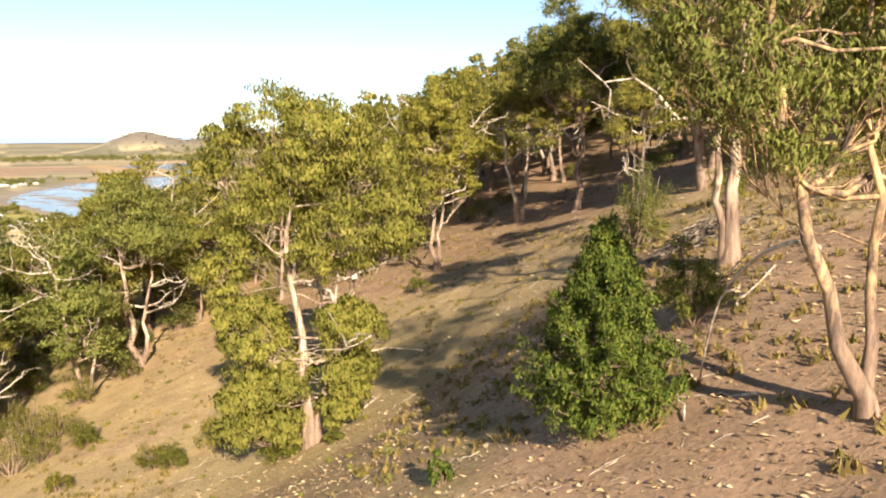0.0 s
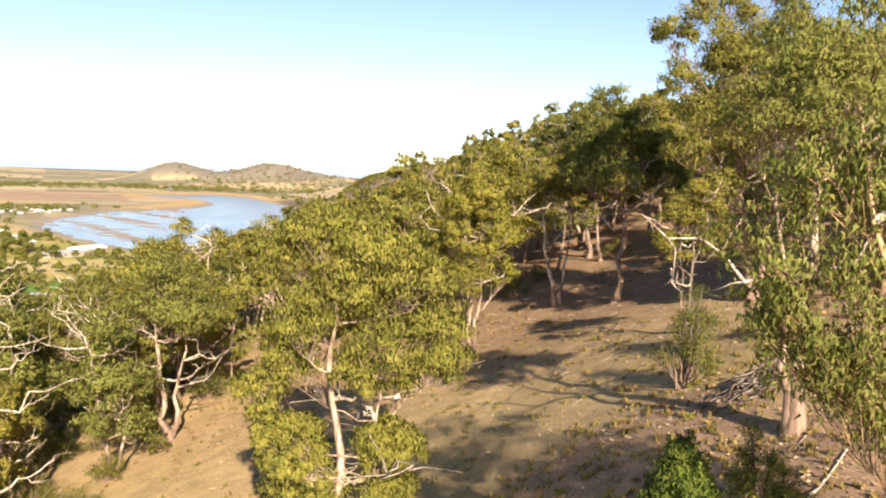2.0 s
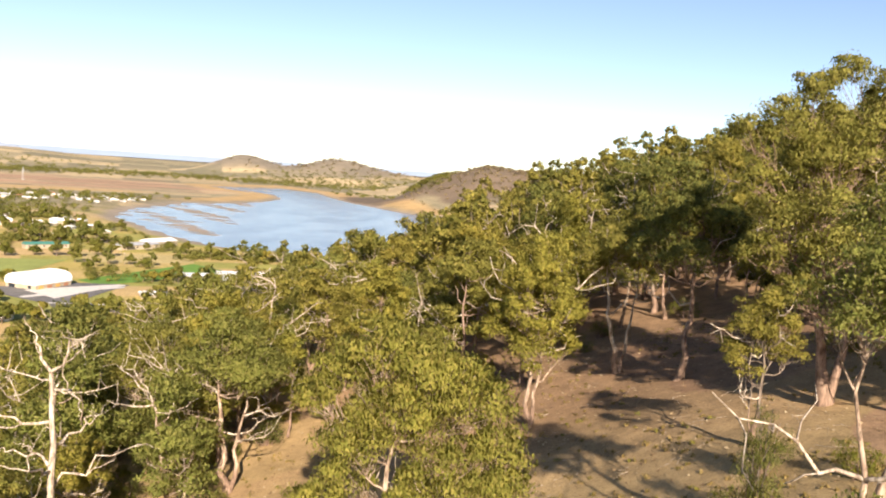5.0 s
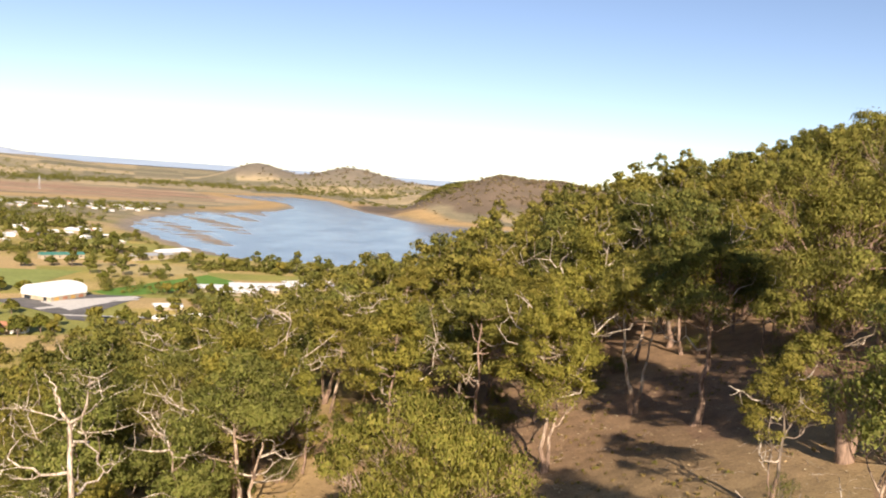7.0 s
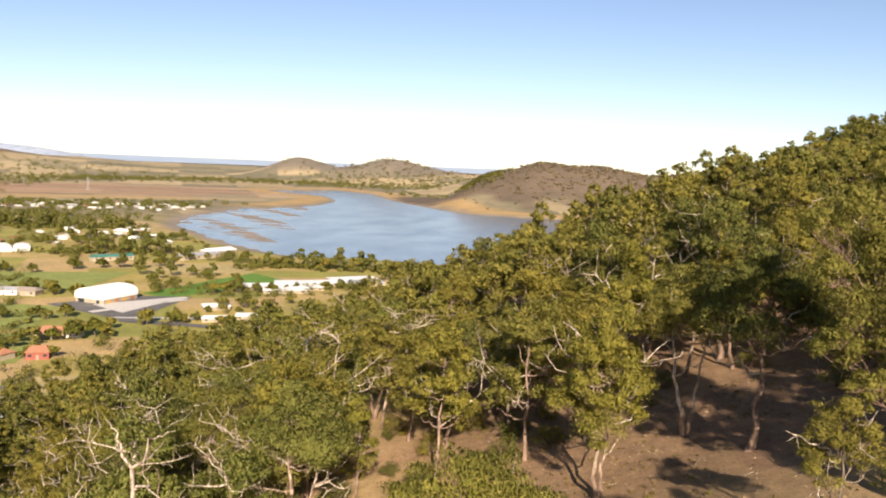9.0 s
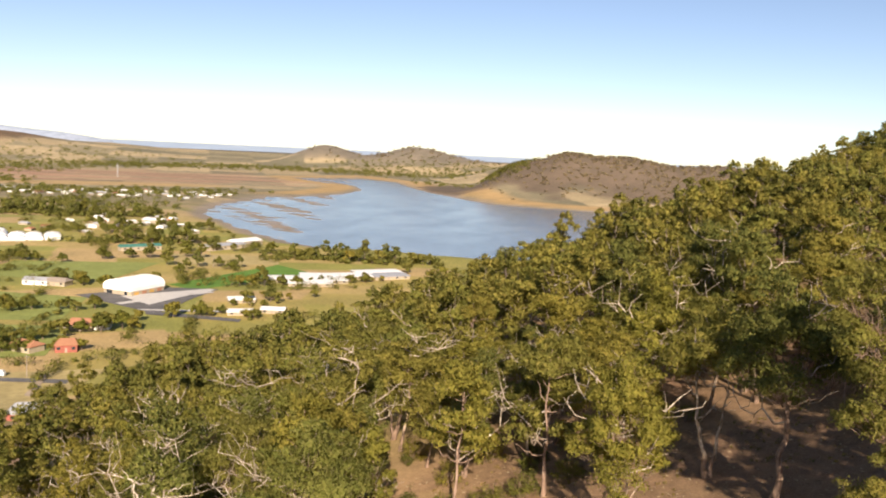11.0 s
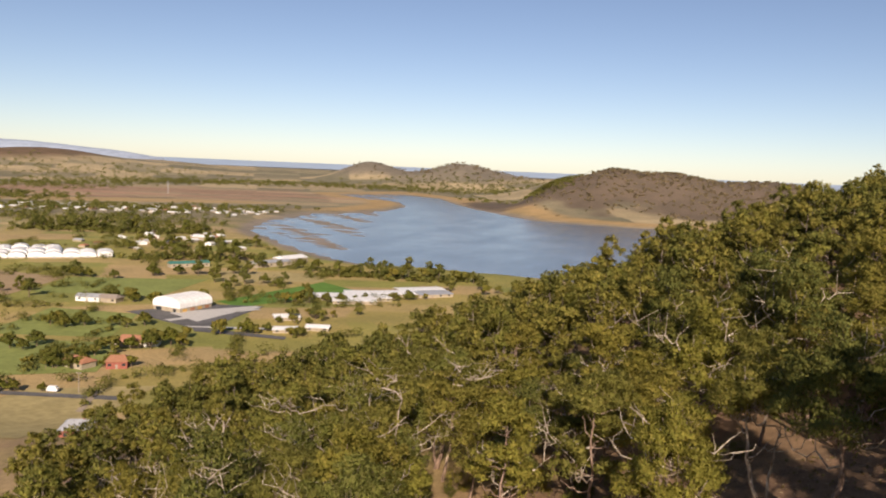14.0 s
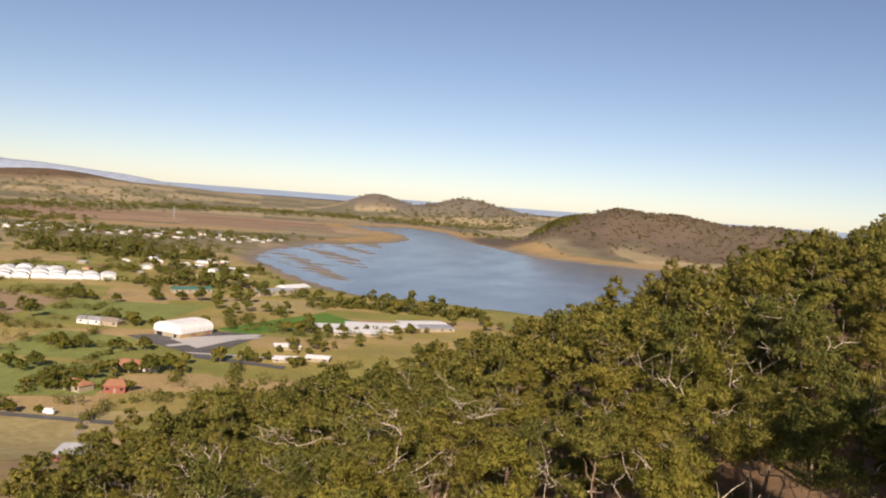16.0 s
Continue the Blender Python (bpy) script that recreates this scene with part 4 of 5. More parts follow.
fallen_log("bleached fallen branch on the slope", (7.6, 25.8), (9.8, 26.2), 0.055, 1)
fallen_log("pale fallen branch by the stout gum", (9.2, 24.4), (11.4, 27.0), 0.06, 2)
fallen_log("thin fallen branch in the grass", (-5.2, 41.0), (-3.4, 43.2), 0.05, 3)
fallen_log("thin pale stick on the near slope", (7.6, 18.4), (6.0, 20.4), 0.04, 4)


def hanging_limb():
    """The broken limb that hangs from the double-stemmed gum to the ground."""
    w = Wood()
    x0, y0 = 8.75, 15.6
    z0 = gz(x0, y0)
    t = np.linspace(0, 1, 14)[:, None]
    a, b, c, d = (np.array(p) for p in ((7.62, 15.7, z0 + 3.3), (6.9, 16.2, z0 + 3.6), (6.3, 18.0, z0 + 2.6), (6.8, 20.2, gz(6.8, 20.2) + 0.03)))
    pts = (1 - t) ** 3 * a + 3 * t * (1 - t) ** 2 * b + 3 * t * t * (1 - t) * c + t**3 * d
    pts[1:-1] += np.random.default_rng(2).normal(0, 0.025, (12, 3))
    w.tube(pts, np.linspace(0.055, 0.018, 14), 6)
    tagged(new("hanging_branch", w.mesh("hanging_branch", WHITE_BARK)), "long bleached broken branch hanging to the ground", "branch")


hanging_limb()


# ---- the plain: fields, buildings, trees ----
def patch(name, corners, mat, label, category, lift=0.15, n=10):
    """A piece of the plain between four corners, laid over the ground."""
    a, b, c, d = (np.array(p, float) for p in corners)
    u, v = np.meshgrid(np.linspace(0, 1, n), np.linspace(0, 1, n))
    u, v = u.ravel()[:, None], v.ravel()[:, None]
    p = a * (1 - u) * (1 - v) + b * u * (1 - v) + c * u * v + d * (1 - u) * v
    z = ground_height(p[:, 0], p[:, 1]) + lift
    i = np.arange(n - 1)[:, None] * n + np.arange(n - 1)[None, :]
    f = np.stack([i, i + 1, i + n + 1, i + n], -1).reshape(-1, 4)
    return tagged(new(name, mesh_from(name, np.column_stack([p, z]), f, mat)), label, category, kind="structure")


GREEN_FIELD = grained("green pasture", (0.13, 0.24, 0.045), (0.10, 0.19, 0.038), 0.05, 0.95, 0.1)
LUSH_FIELD = grained("grazed pasture", (0.26, 0.29, 0.085), (0.21, 0.23, 0.07), 0.05, 0.95, 0.1)
STRAW_FIELD = grained("straw paddock", (0.44, 0.35, 0.16), (0.34, 0.27, 0.12), 0.05, 0.95, 0.1)
BROWN_FIELD = grained("brown paddock", (0.40, 0.29, 0.165), (0.31, 0.22, 0.125), 0.05, 0.95, 0.1)
ASPHALT = grained("grey asphalt", (0.16, 0.15, 0.145), (0.10, 0.095, 0.09), 0.2, 0.9, 0.2)
CONCRETE = grained("pale concrete", (0.58, 0.55, 0.50), (0.48, 0.45, 0.41), 0.3, 0.9, 0.2)
GRAVEL_TRACK = grained("dusty track", (0.42, 0.33, 0.24), (0.32, 0.25, 0.18), 0.2, 0.95, 0.1)
WHITE_SHEET = grained("white roof sheet", (0.82, 0.80, 0.76), (0.72, 0.70, 0.67), 0.3, 0.6, 0.3, 0.1)
CREAM_WALL = grained("cream wall", (0.42, 0.35, 0.25), (0.34, 0.28, 0.20), 0.4, 0.85)
ORANGE_TILE = grained("orange roof tile", (0.42, 0.20, 0.11), (0.33, 0.15, 0.085), 0.8, 0.85)
RED_BRICK = grained("red brick", (0.36, 0.12, 0.085), (0.26, 0.085, 0.06), 0.8, 0.9)
GREY_ROOF = grained("grey metal roof", (0.42, 0.42, 0.42), (0.32, 0.32, 0.33), 0.4, 0.5)
GREEN_ROOF = grained("green metal roof", (0.07, 0.22, 0.17), (0.05, 0.16, 0.13), 0.4, 0.5)
DARK_GLASS, _, _ = material("dark window glass", 0.08, 0.0, 0.5)
DARK_GLASS.node_tree.nodes["Principled BSDF"].inputs["Base Color"].default_value = (0.03, 0.035, 0.04, 1)
DOOR_YELLOW = grained("ochre door paint", (0.60, 0.36, 0.10), (0.50, 0.30, 0.085), 0.5, 0.7)
WOOD_POLE = grained("weathered pole wood", (0.36, 0.30, 0.24), (0.24, 0.19, 0.15), 2.0)

patch("field_green", [(-287, 476), (-262, 464), (-222, 566), (-262, 594)], GREEN_FIELD, "bright green irrigated field", "field")
patch("field_grazed", [(-300, 262), (-240, 300), (-266, 352), (-345, 330)], LUSH_FIELD, "grazed green pasture", "field")
patch("field_straw", [(-252, 200), (-192, 204), (-203, 292), (-246, 268)], STRAW_FIELD, "dry straw-coloured paddock", "field")
patch("field_brown", [(-500, 420), (-415, 430), (-440, 515), (-530, 520)], BROWN_FIELD, "bare brown paddock", "field")
patch("field_pasture", [(-412, 450), (-330, 475), (-345, 560), (-440, 518)], LUSH_FIELD, "mown green pasture", "field")
patch("field_paddock", [(-345, 340), (-280, 360), (-305, 418), (-362, 412)], LUSH_FIELD, "olive-green paddock", "field")
patch("field_dry", [(-330, 556), (-262, 596), (-285, 640), (-365, 610)], STRAW_FIELD, "dry yellow paddock", "field")
patch("car_park", [(-316, 421), (-246, 396), (-250, 474), (-280, 466)], ASPHALT, "grey asphalt yard beside the white shed", "car park", 0.2)
patch("yard_strip", [(-290, 428), (-262, 414), (-250, 470), (-256, 472)], CONCRETE, "pale concrete strip along the yard", "pavement", 0.3)
patch("yard_strip", [(-282, 411), (-277, 409), (-246, 462), (-250, 464)], CONCRETE, "pale concrete strip along the yard", "pavement", 0.3)
patch("yard_strip", [(-262, 402), (-258, 400), (-216, 412), (-219, 416)], CONCRETE, "pale concrete strip along the yard", "pavement", 0.3)
patch("road", [(-256, 400), (-250, 392), (-196, 394), (-198, 401)], ASPHALT, "grey road leaving the yard", "road", 0.25)
patch("road", [(-300, 250), (-298, 246), (-205, 268), (-207, 273)], ASPHALT, "narrow grey country road", "road", 0.25)
patch("track", [(-222, 276), (-218, 274), (-206, 250), (-209, 250)], GRAVEL_TRACK, "sandy farm track", "track", 0.28)


def box(w, d, h, z=0.0, bevel=0.0):
    bm = bmesh.new()
    bmesh.ops.create_cube(bm, size=1, matrix=Matrix.Translation((0, 0, z + h / 2)) @ Matrix.Diagonal((w, d, h, 1)))
    if bevel:
        bmesh.ops.bevel(bm, geom=bm.edges[:], offset=bevel, segments=1, affect="EDGES")
    return bm


def bm_part(name, bm, mat, parent, label=""):
    me = bpy.data.meshes.new(name)
    bm.to_mesh(me)
    bm.free()
    me.materials.append(mat)
    return part(name, me, parent, label)


def gable(w, d, h, z, eave=0.4, hip=0.0):
    """A pitched roof with thickness; the ridge runs along x."""
    bm = bmesh.new()
    x, y = w / 2 + eave, d / 2 + eave
    t = 0.18
    low = [bm.verts.new(p) for p in ((-x, -y, z - 0.1), (x, -y, z - 0.1), (x, y, z - 0.1), (-x, y, z - 0.1))]
    mid = [bm.verts.new((v.co.x, v.co.y, z - 0.1 + t)) for v in low]
    r = [bm.verts.new((-x + hip, 0, z + h)), bm.verts.new((x - hip, 0, z + h))]
    bm.faces.new(low[::-1])
    for i in range(4):
        bm.faces.new((low[i], low[(i + 1) % 4], mid[(i + 1) % 4], mid[i]))
    bm.faces.new((mid[0], mid[1], r[1], r[0]))
    bm.faces.new((mid[2], mid[3], r[0], r[1]))
    bm.faces.new((mid[1], mid[2], r[1]))
    bm.faces.new((mid[3], mid[0], r[0]))
    return bm


def arch(w, d, z, side, rise, n=14):
    """A closed arched roof: short upright sides, then a flattened arch across w, running d along y."""
    prof = [(-w / 2, z)] + [(-w / 2 * math.copysign(abs(math.cos(math.pi * k / n)) ** 0.75, math.cos(math.pi * k / n)), z + side + rise * math.sin(math.pi * k / n)) for k in range(n + 1)] + [(w / 2, z)]
    bm = bmesh.new()
    a = [bm.verts.new((x, -d / 2, h)) for x, h in prof]
    b = [bm.verts.new((x, d / 2, h)) for x, h in prof]
    k = len(prof)
    for i in range(k):
        j = (i + 1) % k
        bm.faces.new((a[i], b[i], b[j], a[j]))
    bm.faces.new(a)
    bm.faces.new(b[::-1])
    bmesh.ops.recalc_face_normals(bm, faces=bm.faces[:])
    return bm


def house(label, at, w, d, h, turn, wall, roof, pitch=1.8, hip=0.0, chimney=False, name="house", group="", windows=3):
    root = new(name)
    root.matrix_world = pose(at[0], at[1], gz(*at) - 0.05, 0, 0, turn)
    bm_part("wall", box(w, d, h + 0.3, -0.3), wall, root)
    rf = bm_part("roof", gable(w, d, pitch, h, 0.5, hip), roof, root)
    if chimney:
        bm_part("chimney", box(0.7, 0.7, 1.6, h + 0.6), RED_BRICK, rf)
    for k in range(windows):
        for s in (-1, 1):
            x = -w / 2 + w * (k + 0.5) / windows
            if s == -1 and k == 1:
                bm = box(1.0, 0.12, 2.1, 0)
                bmesh.ops.translate(bm, verts=bm.verts, vec=(x, s * (d / 2 + 0.03), 0))
                bm_part("door", bm, WOOD_POLE, root)
                continue
            bm = box(1.5, 0.12, 1.2, h * 0.4)
            bmesh.ops.translate(bm, verts=bm.verts, vec=(x, s * (d / 2 + 0.03), 0))
            bm_part("window", bm, DARK_GLASS, root)
    return tagged(root, label, "house", group)


def white_shed():
    """The big white arched hall: two long walls, an arched roof, ribs, doors and a cream skirting."""
    root = new("hall")
    b = Vector((-282.9, 431.0))
    ux, uy = Vector((-23.6, 2.2)), Vector((5.2, 26.8))
    mid = b + ux / 2 + uy / 2
    root.matrix_world = pose(mid.x, mid.y, gz(mid.x, mid.y) - 0.2, 0, 0, math.degrees(math.atan2(uy.y, uy.x)) - 90)
    w, d = 22.0, 27.5
    bm_part("wall", box(w, d, 3.2, -0.2), CREAM_WALL, root, "cream lower wall")
    roof = bm_part("roof", arch(w + 0.6, d + 0.8, 2.9, 2.2, 4.0), WHITE_SHEET, root, "arched white sheet roof")
    for i in range(7):
        y = -d / 2 + 0.6 + i * (d - 1.2) / 6
        bm = arch(w + 0.9, 0.3, 2.9, 2.2, 4.12)
        bmesh.ops.translate(bm, verts=bm.verts, vec=(0, y, 0))
        bm_part("rib", bm, WHITE_SHEET, roof)
    for i in range(4):
        bm = box(0.15, 3.6, 2.3, 0)
        bmesh.ops.translate(bm, verts=bm.verts, vec=(w / 2 + 0.06, -d / 2 + 4 + i * 6.4, 0))
        bm_part("door", bm, ORANGE_TILE if i % 2 else DOOR_YELLOW, root)
    for x, wide, mat in ((-6.5, 4.5, DARK_GLASS), (0.5, 2.2, CREAM_WALL), (6.5, 2.2, DARK_GLASS)):
        bm = box(wide, 0.15, 2.2, 0.3)
        bmesh.ops.translate(bm, verts=bm.verts, vec=(x, -d / 2 - 0.06, 0))
        bm_part("door" if wide > 3 else "window", bm, mat, root)
    tagged(root, "large white hall with an arched roof", "hall")


white_shed()
house("orange-roofed farmhouse among trees", (-259, 350), 14, 10, 3.0, 15, CREAM_WALL, ORANGE_TILE, 2.6, 3.0, True)
house("white cottage beside the farmhouse", (-251, 354), 9, 7, 2.8, 20, WHITE_SHEET, WHITE_SHEET, 1.4)
house("farm building with an orange roof", (-253, 305), 12, 8, 3.0, -10, CREAM_WALL, ORANGE_TILE, 2.2, 2.0)
house("red brick house among dark trees", (-238, 312), 9, 9, 3.4, 30, RED_BRICK, ORANGE_TILE, 2.2, 2.0)
house("brick house at the edge of the wood", (-177, 216), 13, 10, 3.2, 25, RED_BRICK, GREY_ROOF, 2.2, 2.4, True)
house("low white farmhouse beside trees", (-358, 442), 16, 9, 3.0, 10, WHITE_SHEET, GREY_ROOF, 1.8)
house("low house with a red-brown roof", (-345, 444), 14, 9, 3.0, 5, CREAM_WALL, WOOD_POLE, 2.0, 2.0)
house("pale-roofed cottage near the yard", (-219, 443), 15, 11, 2.0, 35, CREAM_WALL, WHITE_SHEET, 1.4)
house("flat white-roofed cottage near the yard", (-205, 414), 14, 10, 1.9, 25, CREAM_WALL, WHITE_SHEET, 1.0)
house("white-roofed shed near the wood", (-190, 425), 13, 9, 2.0, 15, CREAM_WALL, WHITE_SHEET, 1.2)
house("house with a white roof on the shore", (-514, 824), 22, 13, 5.0, 10, CREAM_WALL, WHITE_SHEET, 2.2)
house("long green-roofed shed near the shore", (-400, 618), 34, 9, 3.6, 52, CREAM_WALL, GREEN_ROOF, 1.8, 0, False, "shed", "", 6)
house("white-roofed boatshed by the shore", (-340, 694), 30, 16, 5.0, 72, CREAM_WALL, WHITE_SHEET, 2.4, 0, False, "shed", "", 5)
house("long grey shed beside the boatshed", (-346, 662), 40, 16, 4.0, 66, CREAM_WALL, GREY_ROOF, 1.6, 0, False, "shed", "", 6)
# the school-like block of flat white roofs beyond the wood
for k, (x, y, w, d, t) in enumerate(((-222, 528, 26, 14, 25), (-206, 520, 22, 16, 25), (-210, 548, 20, 14, 25), (-190, 560, 24, 14, 35), (-178, 585, 26, 14, 40), (-166, 574, 20, 14, 40), (-196, 536, 16, 12, 25))):
    house("white-roofed low school building", (x, y), w * 1.35, d * 1.4, 2.4, t, CREAM_WALL, GREY_ROOF if k == 5 else WHITE_SHEET, 0.9, 0, False, "school_building", "low white-roofed blocks beyond the wood", 4)
# the cluster of white polytunnels
def polytunnel(at, turn, w=13.0, d=15.0):
    root = new("greenhouse")
    root.matrix_world = pose(at[0], at[1], gz(*at) - 0.1, 0, 0, turn)
    bm_part("wall", box(w - 0.4, d - 0.4, 1.5, -0.2), CREAM_WALL, root)
    roof = bm_part("roof", arch(w, d, 1.1, 0.9, 3.6, 10), WHITE_SHEET, root, "rounded white plastic roof")
    bm_part("ridge_vent", box(1.6, d - 2, 0.5, 5.4), WHITE_SHEET, roof)
    bm = box(2.4, 0.15, 2.1, 0)
    bmesh.ops.translate(bm, verts=bm.verts, vec=(0, -d / 2 - 0.1, 0))
    bm_part("door", bm, GREY_ROOF, root)
    return tagged(root, "white round-roofed greenhouse in a dense cluster", "greenhouse", "cluster of white-roofed greenhouses")


rng = np.random.default_rng(12)
first = polytunnel((-501, 637), 40)
for i in range(-1, 10):
    for j in range(4):
        if i > 6 and j > 1 or (i, j) == (9, 0):
            continue
        x, y = -596 + 10.6 * i - 13 * j + rng.uniform(-1, 1), 548 + 9.9 * i + 15.5 * j + rng.uniform(-1, 1)
        k = rng.uniform(0.85, 1.1) * (1.25 if j == 3 and i % 3 == 1 else 1.0)
        copy_thing(first, pose(x, y, gz(x, y) - 0.1, 0, 0, 40 + rng.uniform(-2, 2)) @ Matrix.Diagonal((1.12, 1.0, k, 1)))
# the township along the bay
VILLAGE = [
    house("small white village house", (-900, 1180), 14, 10, 3.2, 10, WHITE_SHEET, WHITE_SHEET, 2.0, 0, False, "house", "houses of the township"),
    house("village house with a grey roof", (-860, 1210), 15, 10, 3.2, 50, CREAM_WALL, GREY_ROOF, 2.2, 2, False, "house", "houses of the township"),
    house("village house with an orange roof", (-930, 1150), 14, 10, 3.2, 80, CREAM_WALL, ORANGE_TILE, 2.2, 2, False, "house", "houses of the township"),
    house("village house with cream walls", (-820, 1240), 16, 9, 3.2, 30, CREAM_WALL, WHITE_SHEET, 1.8, 0, False, "house", "houses of the township"),
]
town = []
for _ in range(190):
    u, v = rng.random(), rng.normal(0, 1)
    x, y = -1130 + 470 * u + rng.normal(0, 14), 1110 + 250 * u + 55 * v
    if rng.random() < 0.2:
        x, y = rng.uniform(-620, -400), rng.uniform(690, 900)
    if bay_edge(np.float64(x), np.float64(y)) > -24 or any(math.hypot(x - a, y - b) < 17 for a, b in town):
        continue
    town.append((x, y))
    copy_thing(VILLAGE[int(rng.choice(4, p=[0.4, 0.2, 0.12, 0.28]))], pose(x, y, gz(x, y) - 0.05, 0, 0, rng.uniform(0, 180)) @ Matrix.Scale(rng.uniform(0.6, 0.85), 4))


# trees of the plain
def plain_tree(label, seed, h, sp, leaf, at, low=0.12):
    r = np.random.default_rng(seed)
    return gum(label, at, tree_parts(seed, h, 0.22, random_blobs(r, h, sp, low, 9), 7, 34, 0.95, (0, 0), 1, 1, 0.2, 4, 0.2, False), GREY_BARK, leaf, 0, "trees of the plain", "farm_tree")


PLAIN = [
    plain_tree("rounded dark green farm tree", 81, 9.5, 4.2, DARK_LEAF, (-427, 456)),
    plain_tree("dull green tree on the farmland", 82, 8.5, 3.8, GUM_LEAF, (-300, 482)),
    plain_tree("broad dark tree on the farmland", 83, 7.5, 4.4, BUSH_LEAF, (-305, 520)),
    plain_tree("tall narrow dark tree", 84, 12.5, 3.2, DARK_LEAF, (-248, 640), 0.1),
]
ROWS_OF_TREES = [  # start, end, how many, spread, which kinds, size
    ((-446, 520), (-404, 533), 12, 4, (0, 2), 0.9), ((-745, 830), (-640, 872), 40, 14, (0, 3), 1.1), ((-650, 862), (-560, 905), 24, 7, (0, 3), 1.0), ((-445, 652), (-382, 690), 26, 8, (0, 3), 1.05),
    ((-262, 632), (-150, 656), 32, 7, (3, 0, 1), 1.0), ((-275, 300), (-235, 368), 26, 9, (1, 2), 0.85), ((-270, 252), (-222, 276), 12, 3, (2,), 0.6), ((-352, 456), (-300, 448), 12, 5, (1, 2), 0.75),
    ((-335, 540), (-282, 562), 9, 8, (0, 2), 0.8), ((-246, 488), (-222, 506), 9, 6, (0, 1), 0.85), ((-390, 560), (-330, 600), 14, 9, (0, 2), 0.8), ((-480, 455), (-400, 440), 14, 9, (0, 1), 0.8),
    ((-330, 372), (-268, 392), 16, 7, (1, 2), 0.75), ((-212, 440), (-190, 470), 10, 8, (1, 0), 0.8), ((-370, 640), (-300, 660), 16, 12, (0, 2), 0.8), ((-560, 770), (-430, 800), 30, 18, (0, 1, 2), 0.9),
    ((-540, 700), (-480, 720), 16, 14, (0, 2), 0.8), ((-150, 600), (-60, 620), 18, 20, (0, 1), 1.0), ((-330, 300), (-290, 330), 6, 8, (2,), 0.7), ((-250, 380), (-215, 400), 8, 6, (1, 2), 0.8), ((-222, 508), (-160, 558), 20, 5, (0, 1, 2), 0.6), ((-272, 292), (-228, 318), 16, 6, (1, 2), 0.7), ((-225, 400), (-188, 410), 14, 4, (1, 2), 0.5), ((-226, 430), (-190, 436), 8, 4, (1, 2), 0.55),
]
for a, b, n, spread, kinds, size in ROWS_OF_TREES:
    for _ in range(int(n * 0.72)):
        u = rng.random()
        x, y = a[0] + (b[0] - a[0]) * u + rng.normal(0, spread * 0.6), a[1] + (b[1] - a[1]) * u + rng.normal(0, spread * 0.6)
        if bay_edge(np.float64(x), np.float64(y)) > -8:
            continue
        sc = 1.35 * size * rng.uniform(0.6, 1.25)
        copy_thing(PLAIN[int(rng.choice(kinds))], pose(x, y, gz(x, y) - 0.05, 0, 0, rng.uniform(0, 360)) @ Matrix.Diagonal((sc, sc * rng.uniform(0.85, 1.15), sc, 1)))


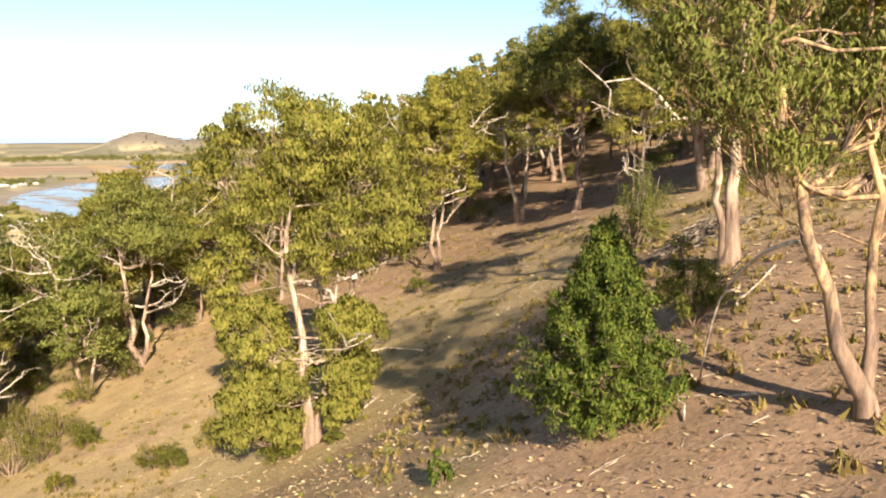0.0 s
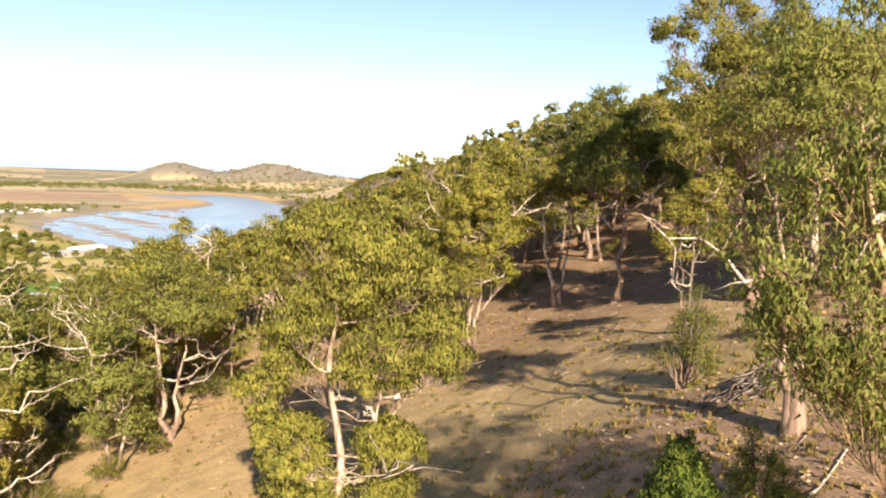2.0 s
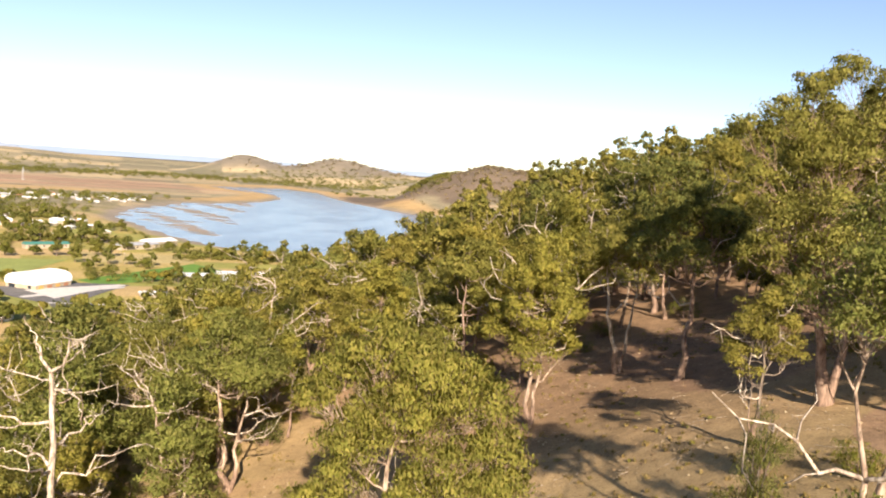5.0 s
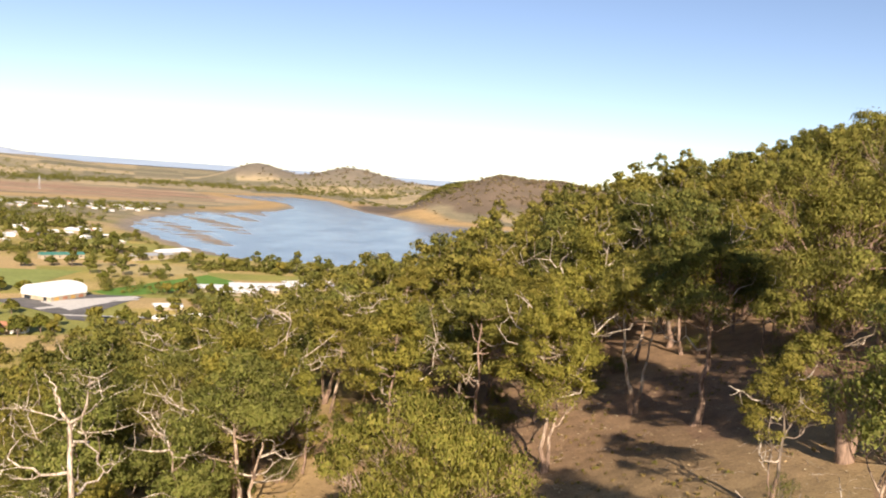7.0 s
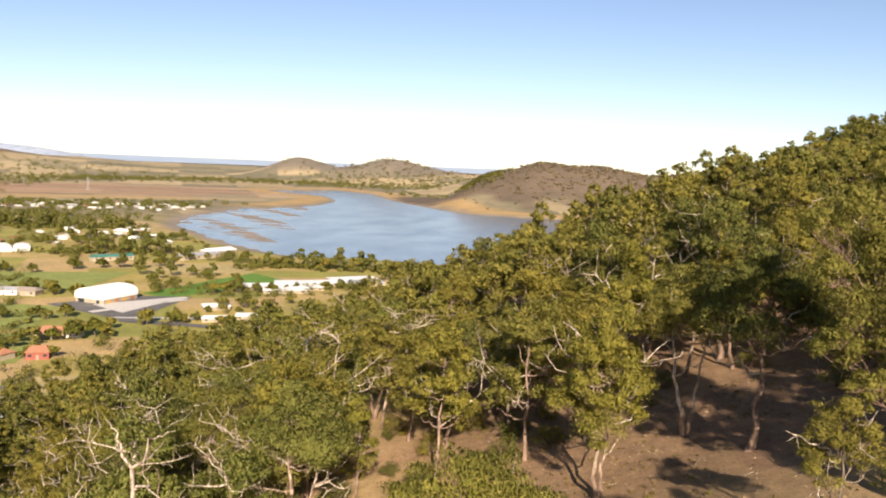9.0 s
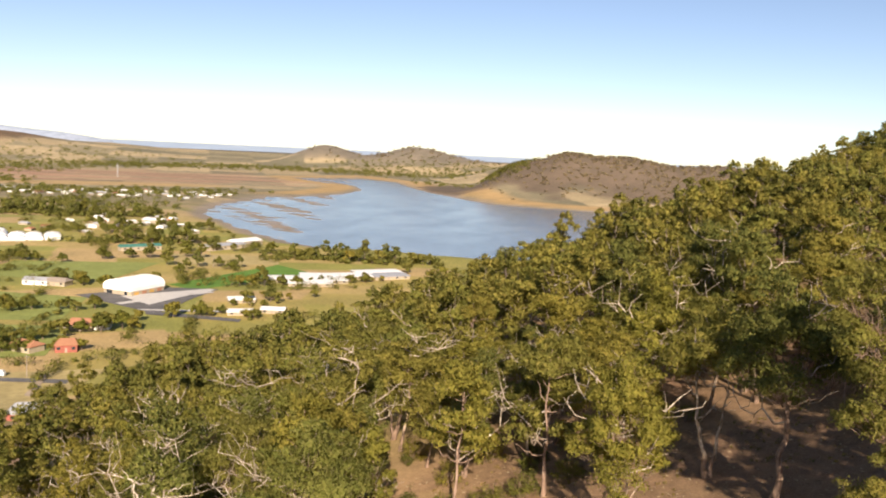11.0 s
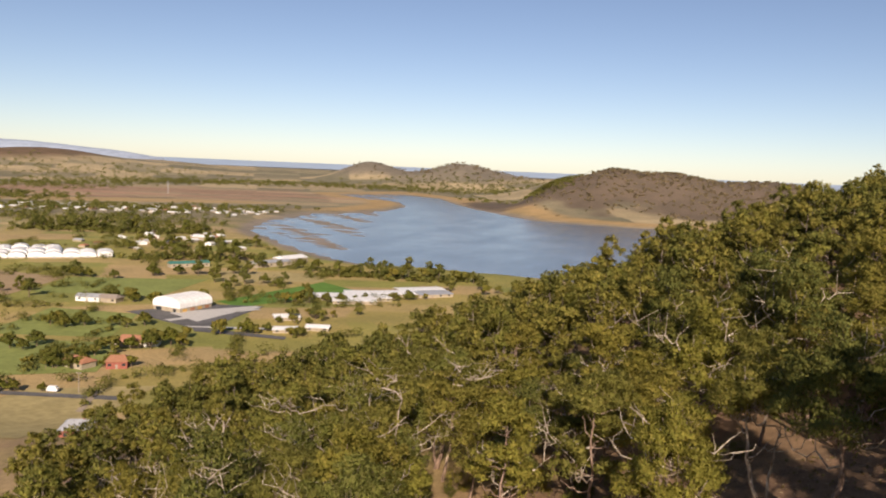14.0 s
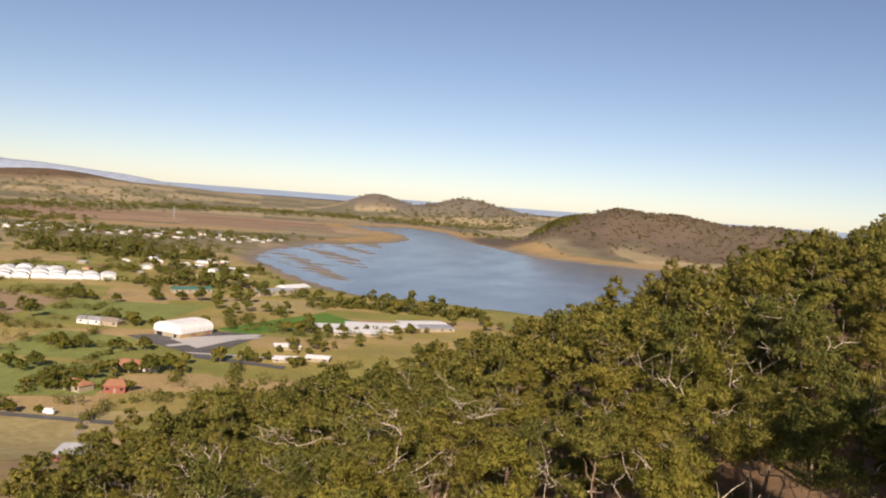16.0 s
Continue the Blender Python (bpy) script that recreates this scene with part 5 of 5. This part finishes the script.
def far_woods():
    """Woods of the far plain and the headland: many small uneven clumps."""
    cen, rad = [], []

    def band(a, b, n, spread, r0, r1):
        for _ in range(n):
            u = rng.random()
            x, y = a[0] + (b[0] - a[0]) * u + rng.normal(0, spread), a[1] + (b[1] - a[1]) * u + rng.normal(0, spread)
            if bay_edge(np.float64(x), np.float64(y)) < -20:
                r = rng.uniform(r0, r1)
                cen.append((x, y, gz(x, y) + r * 0.55))
                rad.append(r)

    band((-1150, 1080), (-680, 1400), 420, 75, 4, 8)
    band((-1500, 1480), (-1240, 1330), 240, 70, 4, 9)
    band((-1750, 1700), (-1800, 2420), 420, 120, 5, 11)
    band((-1800, 2420), (-1330, 2860), 420, 70, 6, 11)
    band((-1330, 2860), (-560, 2900), 420, 70, 6, 11)
    band((-770, 815), (-560, 900), 200, 13, 3, 6)
    band((-470, 640), (-380, 700), 60, 9, 2.5, 5)
    band((-280, 632), (-150, 660), 80, 8, 2.5, 5)
    band((-620, 2480), (-420, 2250), 40, 40, 5, 9)
    band((-2600, 2300), (-1900, 2900), 260, 200, 6, 12)
    band((-1100, 3100), (-500, 3150), 200, 90, 6, 12)
    band((-900, 950), (-700, 1000), 200, 70, 4, 8)
    v, f, nm = leaf_quads(rng, np.array(cen), np.array(rad), 60, 2.6, 0.0, 0.6)
    tagged(new("far_woods", mesh_from("far_woods", v, f, DARK_LEAF, False, nm)), "distant dark woods across the plain", "woodland", kind="stuff")
    cen, rad = [], []
    for _ in range(1300):
        x, y = rng.normal(10, 240), rng.normal(2060, 150)
        z = gz(x, y)
        if z > 16 + 10 * float(waves(np.float64(x), np.float64(y), 40, 2)) and x > -330:
            r = rng.uniform(3, 6)
            cen.append((x, y, z + r * 0.15))
            rad.append(r)
    brown = leaf_material("dry headland scrub", [(0.24, 0.195, 0.152), (0.28, 0.228, 0.172), (0.31, 0.252, 0.188), (0.26, 0.232, 0.165)], 0.5)
    v, f, nm = leaf_quads(rng, np.array(cen), np.array(rad), 22, 4.2, 0.0, 0.55)
    tagged(new("headland_scrub", mesh_from("headland_scrub", v, f, brown, False, nm)), "brown scrub covering the headland", "woodland", kind="stuff")
    cen, rad = [], []
    for _ in range(420):
        x, y = rng.normal(-285, 34), rng.normal(2110, 60)
        r = rng.uniform(5, 9)
        cen.append((x, y, gz(x, y) + r * 0.4))
        rad.append(r)
    v, f, nm = leaf_quads(rng, np.array(cen), np.array(rad), 30, 3.2, 0.0, 0.8)
    tagged(new("pine_plantation", mesh_from("pine_plantation", v, f, DARK_LEAF, False, nm)), "dark green plantation on the flank of the headland", "woodland", kind="stuff")
    cen, rad = [], []
    for _ in range(160):
        x, y = rng.normal(-800, 230), rng.normal(3400, 130)
        z = gz(x, y)
        r = rng.uniform(5, 11)
        if z > 60:
            cen.append((x, y, z + r * 0.3))
            rad.append(r)
    v, f, nm = leaf_quads(rng, np.array(cen), np.array(rad), 22, 5.0, 0.0, 0.55)
    tagged(new("ridge_scrub", mesh_from("ridge_scrub", v, f, brown, False, nm)), "scrub on the far ridge", "woodland", kind="stuff")


far_woods()


def hedges():
    """Hedges and scattered bushes between the fields of the plain."""
    cen, rad = [], []
    for _ in range(150):
        x, y, a = rng.uniform(-640, -190), rng.uniform(230, 800), rng.choice((0.45, 2.0)) + rng.normal(0, 0.12)
        n = rng.integers(3, 16)
        for k in range(n):
            px, py = x + math.cos(a) * k * 4.2 + rng.normal(0, 1.4), y + math.sin(a) * k * 4.2 + rng.normal(0, 1.4)
            if bay_edge(np.float64(px), np.float64(py)) > -12 or float(hill_height(np.float64(px), np.float64(py))) > 12 or rng.random() < 0.2:
                continue
            if -330 < px < -195 and 385 < py < 480:
                continue
            r = rng.uniform(1.4, 4.4) * (1.0 if k % 4 else 1.3)
            cen.append((px, py, gz(px, py) + r * 0.55))
            rad.append(r)
    v, f, nm = leaf_quads(rng, np.array(cen), np.array(rad), 120, 0.9, 0.0, 0.75)
    tagged(new("hedges", mesh_from("hedges", v, f, DARK_LEAF, False, nm)), "dark hedges and bushes between the fields", "hedge", kind="stuff")


hedges()


def mountain():
    """The range far along the coast, its base colour painted with blue distance haze."""
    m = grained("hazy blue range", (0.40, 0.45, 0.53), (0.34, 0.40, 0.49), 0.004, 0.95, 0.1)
    xs = np.linspace(0, 1, 90)
    a = np.radians(-48 + 13.5 * xs)
    top = 78 * np.sin(np.clip(1 - xs, 0, 1) ** 0.8 * 1.5) * (1 + 0.06 * waves(xs * 100, xs * 0, 6)) + 3
    rows = []
    for d, k in ((4500, 0.0), (4650, 0.8), (4720, 1.0), (4800, 0.7), (4900, 0.0)):
        x, y = d * np.sin(a), d * np.cos(a)
        rows.append(np.stack([x, y, far_rise(x, y) + 2 + top * k], 1))
    i = np.arange(4)[:, None] * 90 + np.arange(89)[None, :]
    f = np.stack([i, i + 90, i + 91, i + 1], -1).reshape(-1, 4)
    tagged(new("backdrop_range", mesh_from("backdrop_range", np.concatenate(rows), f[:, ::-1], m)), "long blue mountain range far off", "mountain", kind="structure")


mountain()


def power_pole(at, h=9.0, turn=0.0):
    root = new("power_pole")
    root.matrix_world = pose(at[0], at[1], gz(*at) - 0.2, 0, 0, turn)
    w = Wood()
    w.tube([(0, 0, 0), (0, 0, h * 0.5), (0, 0, h)], [0.16, 0.14, 0.11], 8)
    part("pole", w.mesh("pole", WOOD_POLE), root)
    bm_part("crossarm", box(2.2, 0.12, 0.14, h - 0.7), WOOD_POLE, root)
    for x in (-0.95, 0.0, 0.95):
        bm = box(0.12, 0.12, 0.25, h - 0.56)
        bmesh.ops.translate(bm, verts=bm.verts, vec=(x, 0, 0))
        bm_part("insulator", bm, CONCRETE, root)
    return tagged(root, "weathered wooden power pole beside the road", "power pole", "power poles")


for p in ((-225, 271), (-352, 430), (-300, 560), (-330, 610), (-262, 262)):
    power_pole(p)


def pylon(at, h=34.0):
    """A lattice mast on the far plain."""
    root = new("lattice_tower")
    root.matrix_world = pose(at[0], at[1], gz(*at))
    for k in range(4):
        a = math.pi / 4 + k * math.pi / 2
        w = Wood()
        w.tube([(3.2 * math.cos(a), 3.2 * math.sin(a), 0), (1.2 * math.cos(a), 1.2 * math.sin(a), h * 0.6), (0.5 * math.cos(a), 0.5 * math.sin(a), h)], [0.3, 0.25, 0.2], 4)
        part("leg", w.mesh("leg", GREY_ROOF), root)
    for z in (0.7, 0.82, 0.94):
        bm_part("arm", box(9 - z * 3, 0.4, 0.4, h * z), GREY_ROOF, root)
    tagged(root, "grey lattice transmission tower on the plain", "tower")


pylon((-1240, 1818))


def van():
    """A small white van parked beside the road."""
    at = (-235, 268)
    root = new("van")
    root.matrix_world = pose(at[0], at[1], gz(*at) + 0.2, 0, 0, 12)
    bm_part("body", box(4.6, 1.9, 1.5, 0.35, 0.15), WHITE_SHEET, root)
    bm_part("cab", box(3.6, 1.75, 0.7, 1.8, 0.2), WHITE_SHEET, root)
    bm_part("windscreen", box(0.1, 1.5, 0.6, 1.75), DARK_GLASS, root).location = (1.82, 0, 0)
    for x in (-1.4, 1.4):
        for y in (-0.9, 0.9):
            bm = bmesh.new()
            bmesh.ops.create_cone(bm, cap_ends=True, segments=16, radius1=0.35, radius2=0.35, depth=0.22, matrix=Matrix.Translation((x, y, 0.35)) @ Matrix.Rotation(math.pi / 2, 4, "X"))
            bm_part("wheel", bm, ASPHALT, root)
    tagged(root, "white van parked beside the country road", "van")


van()
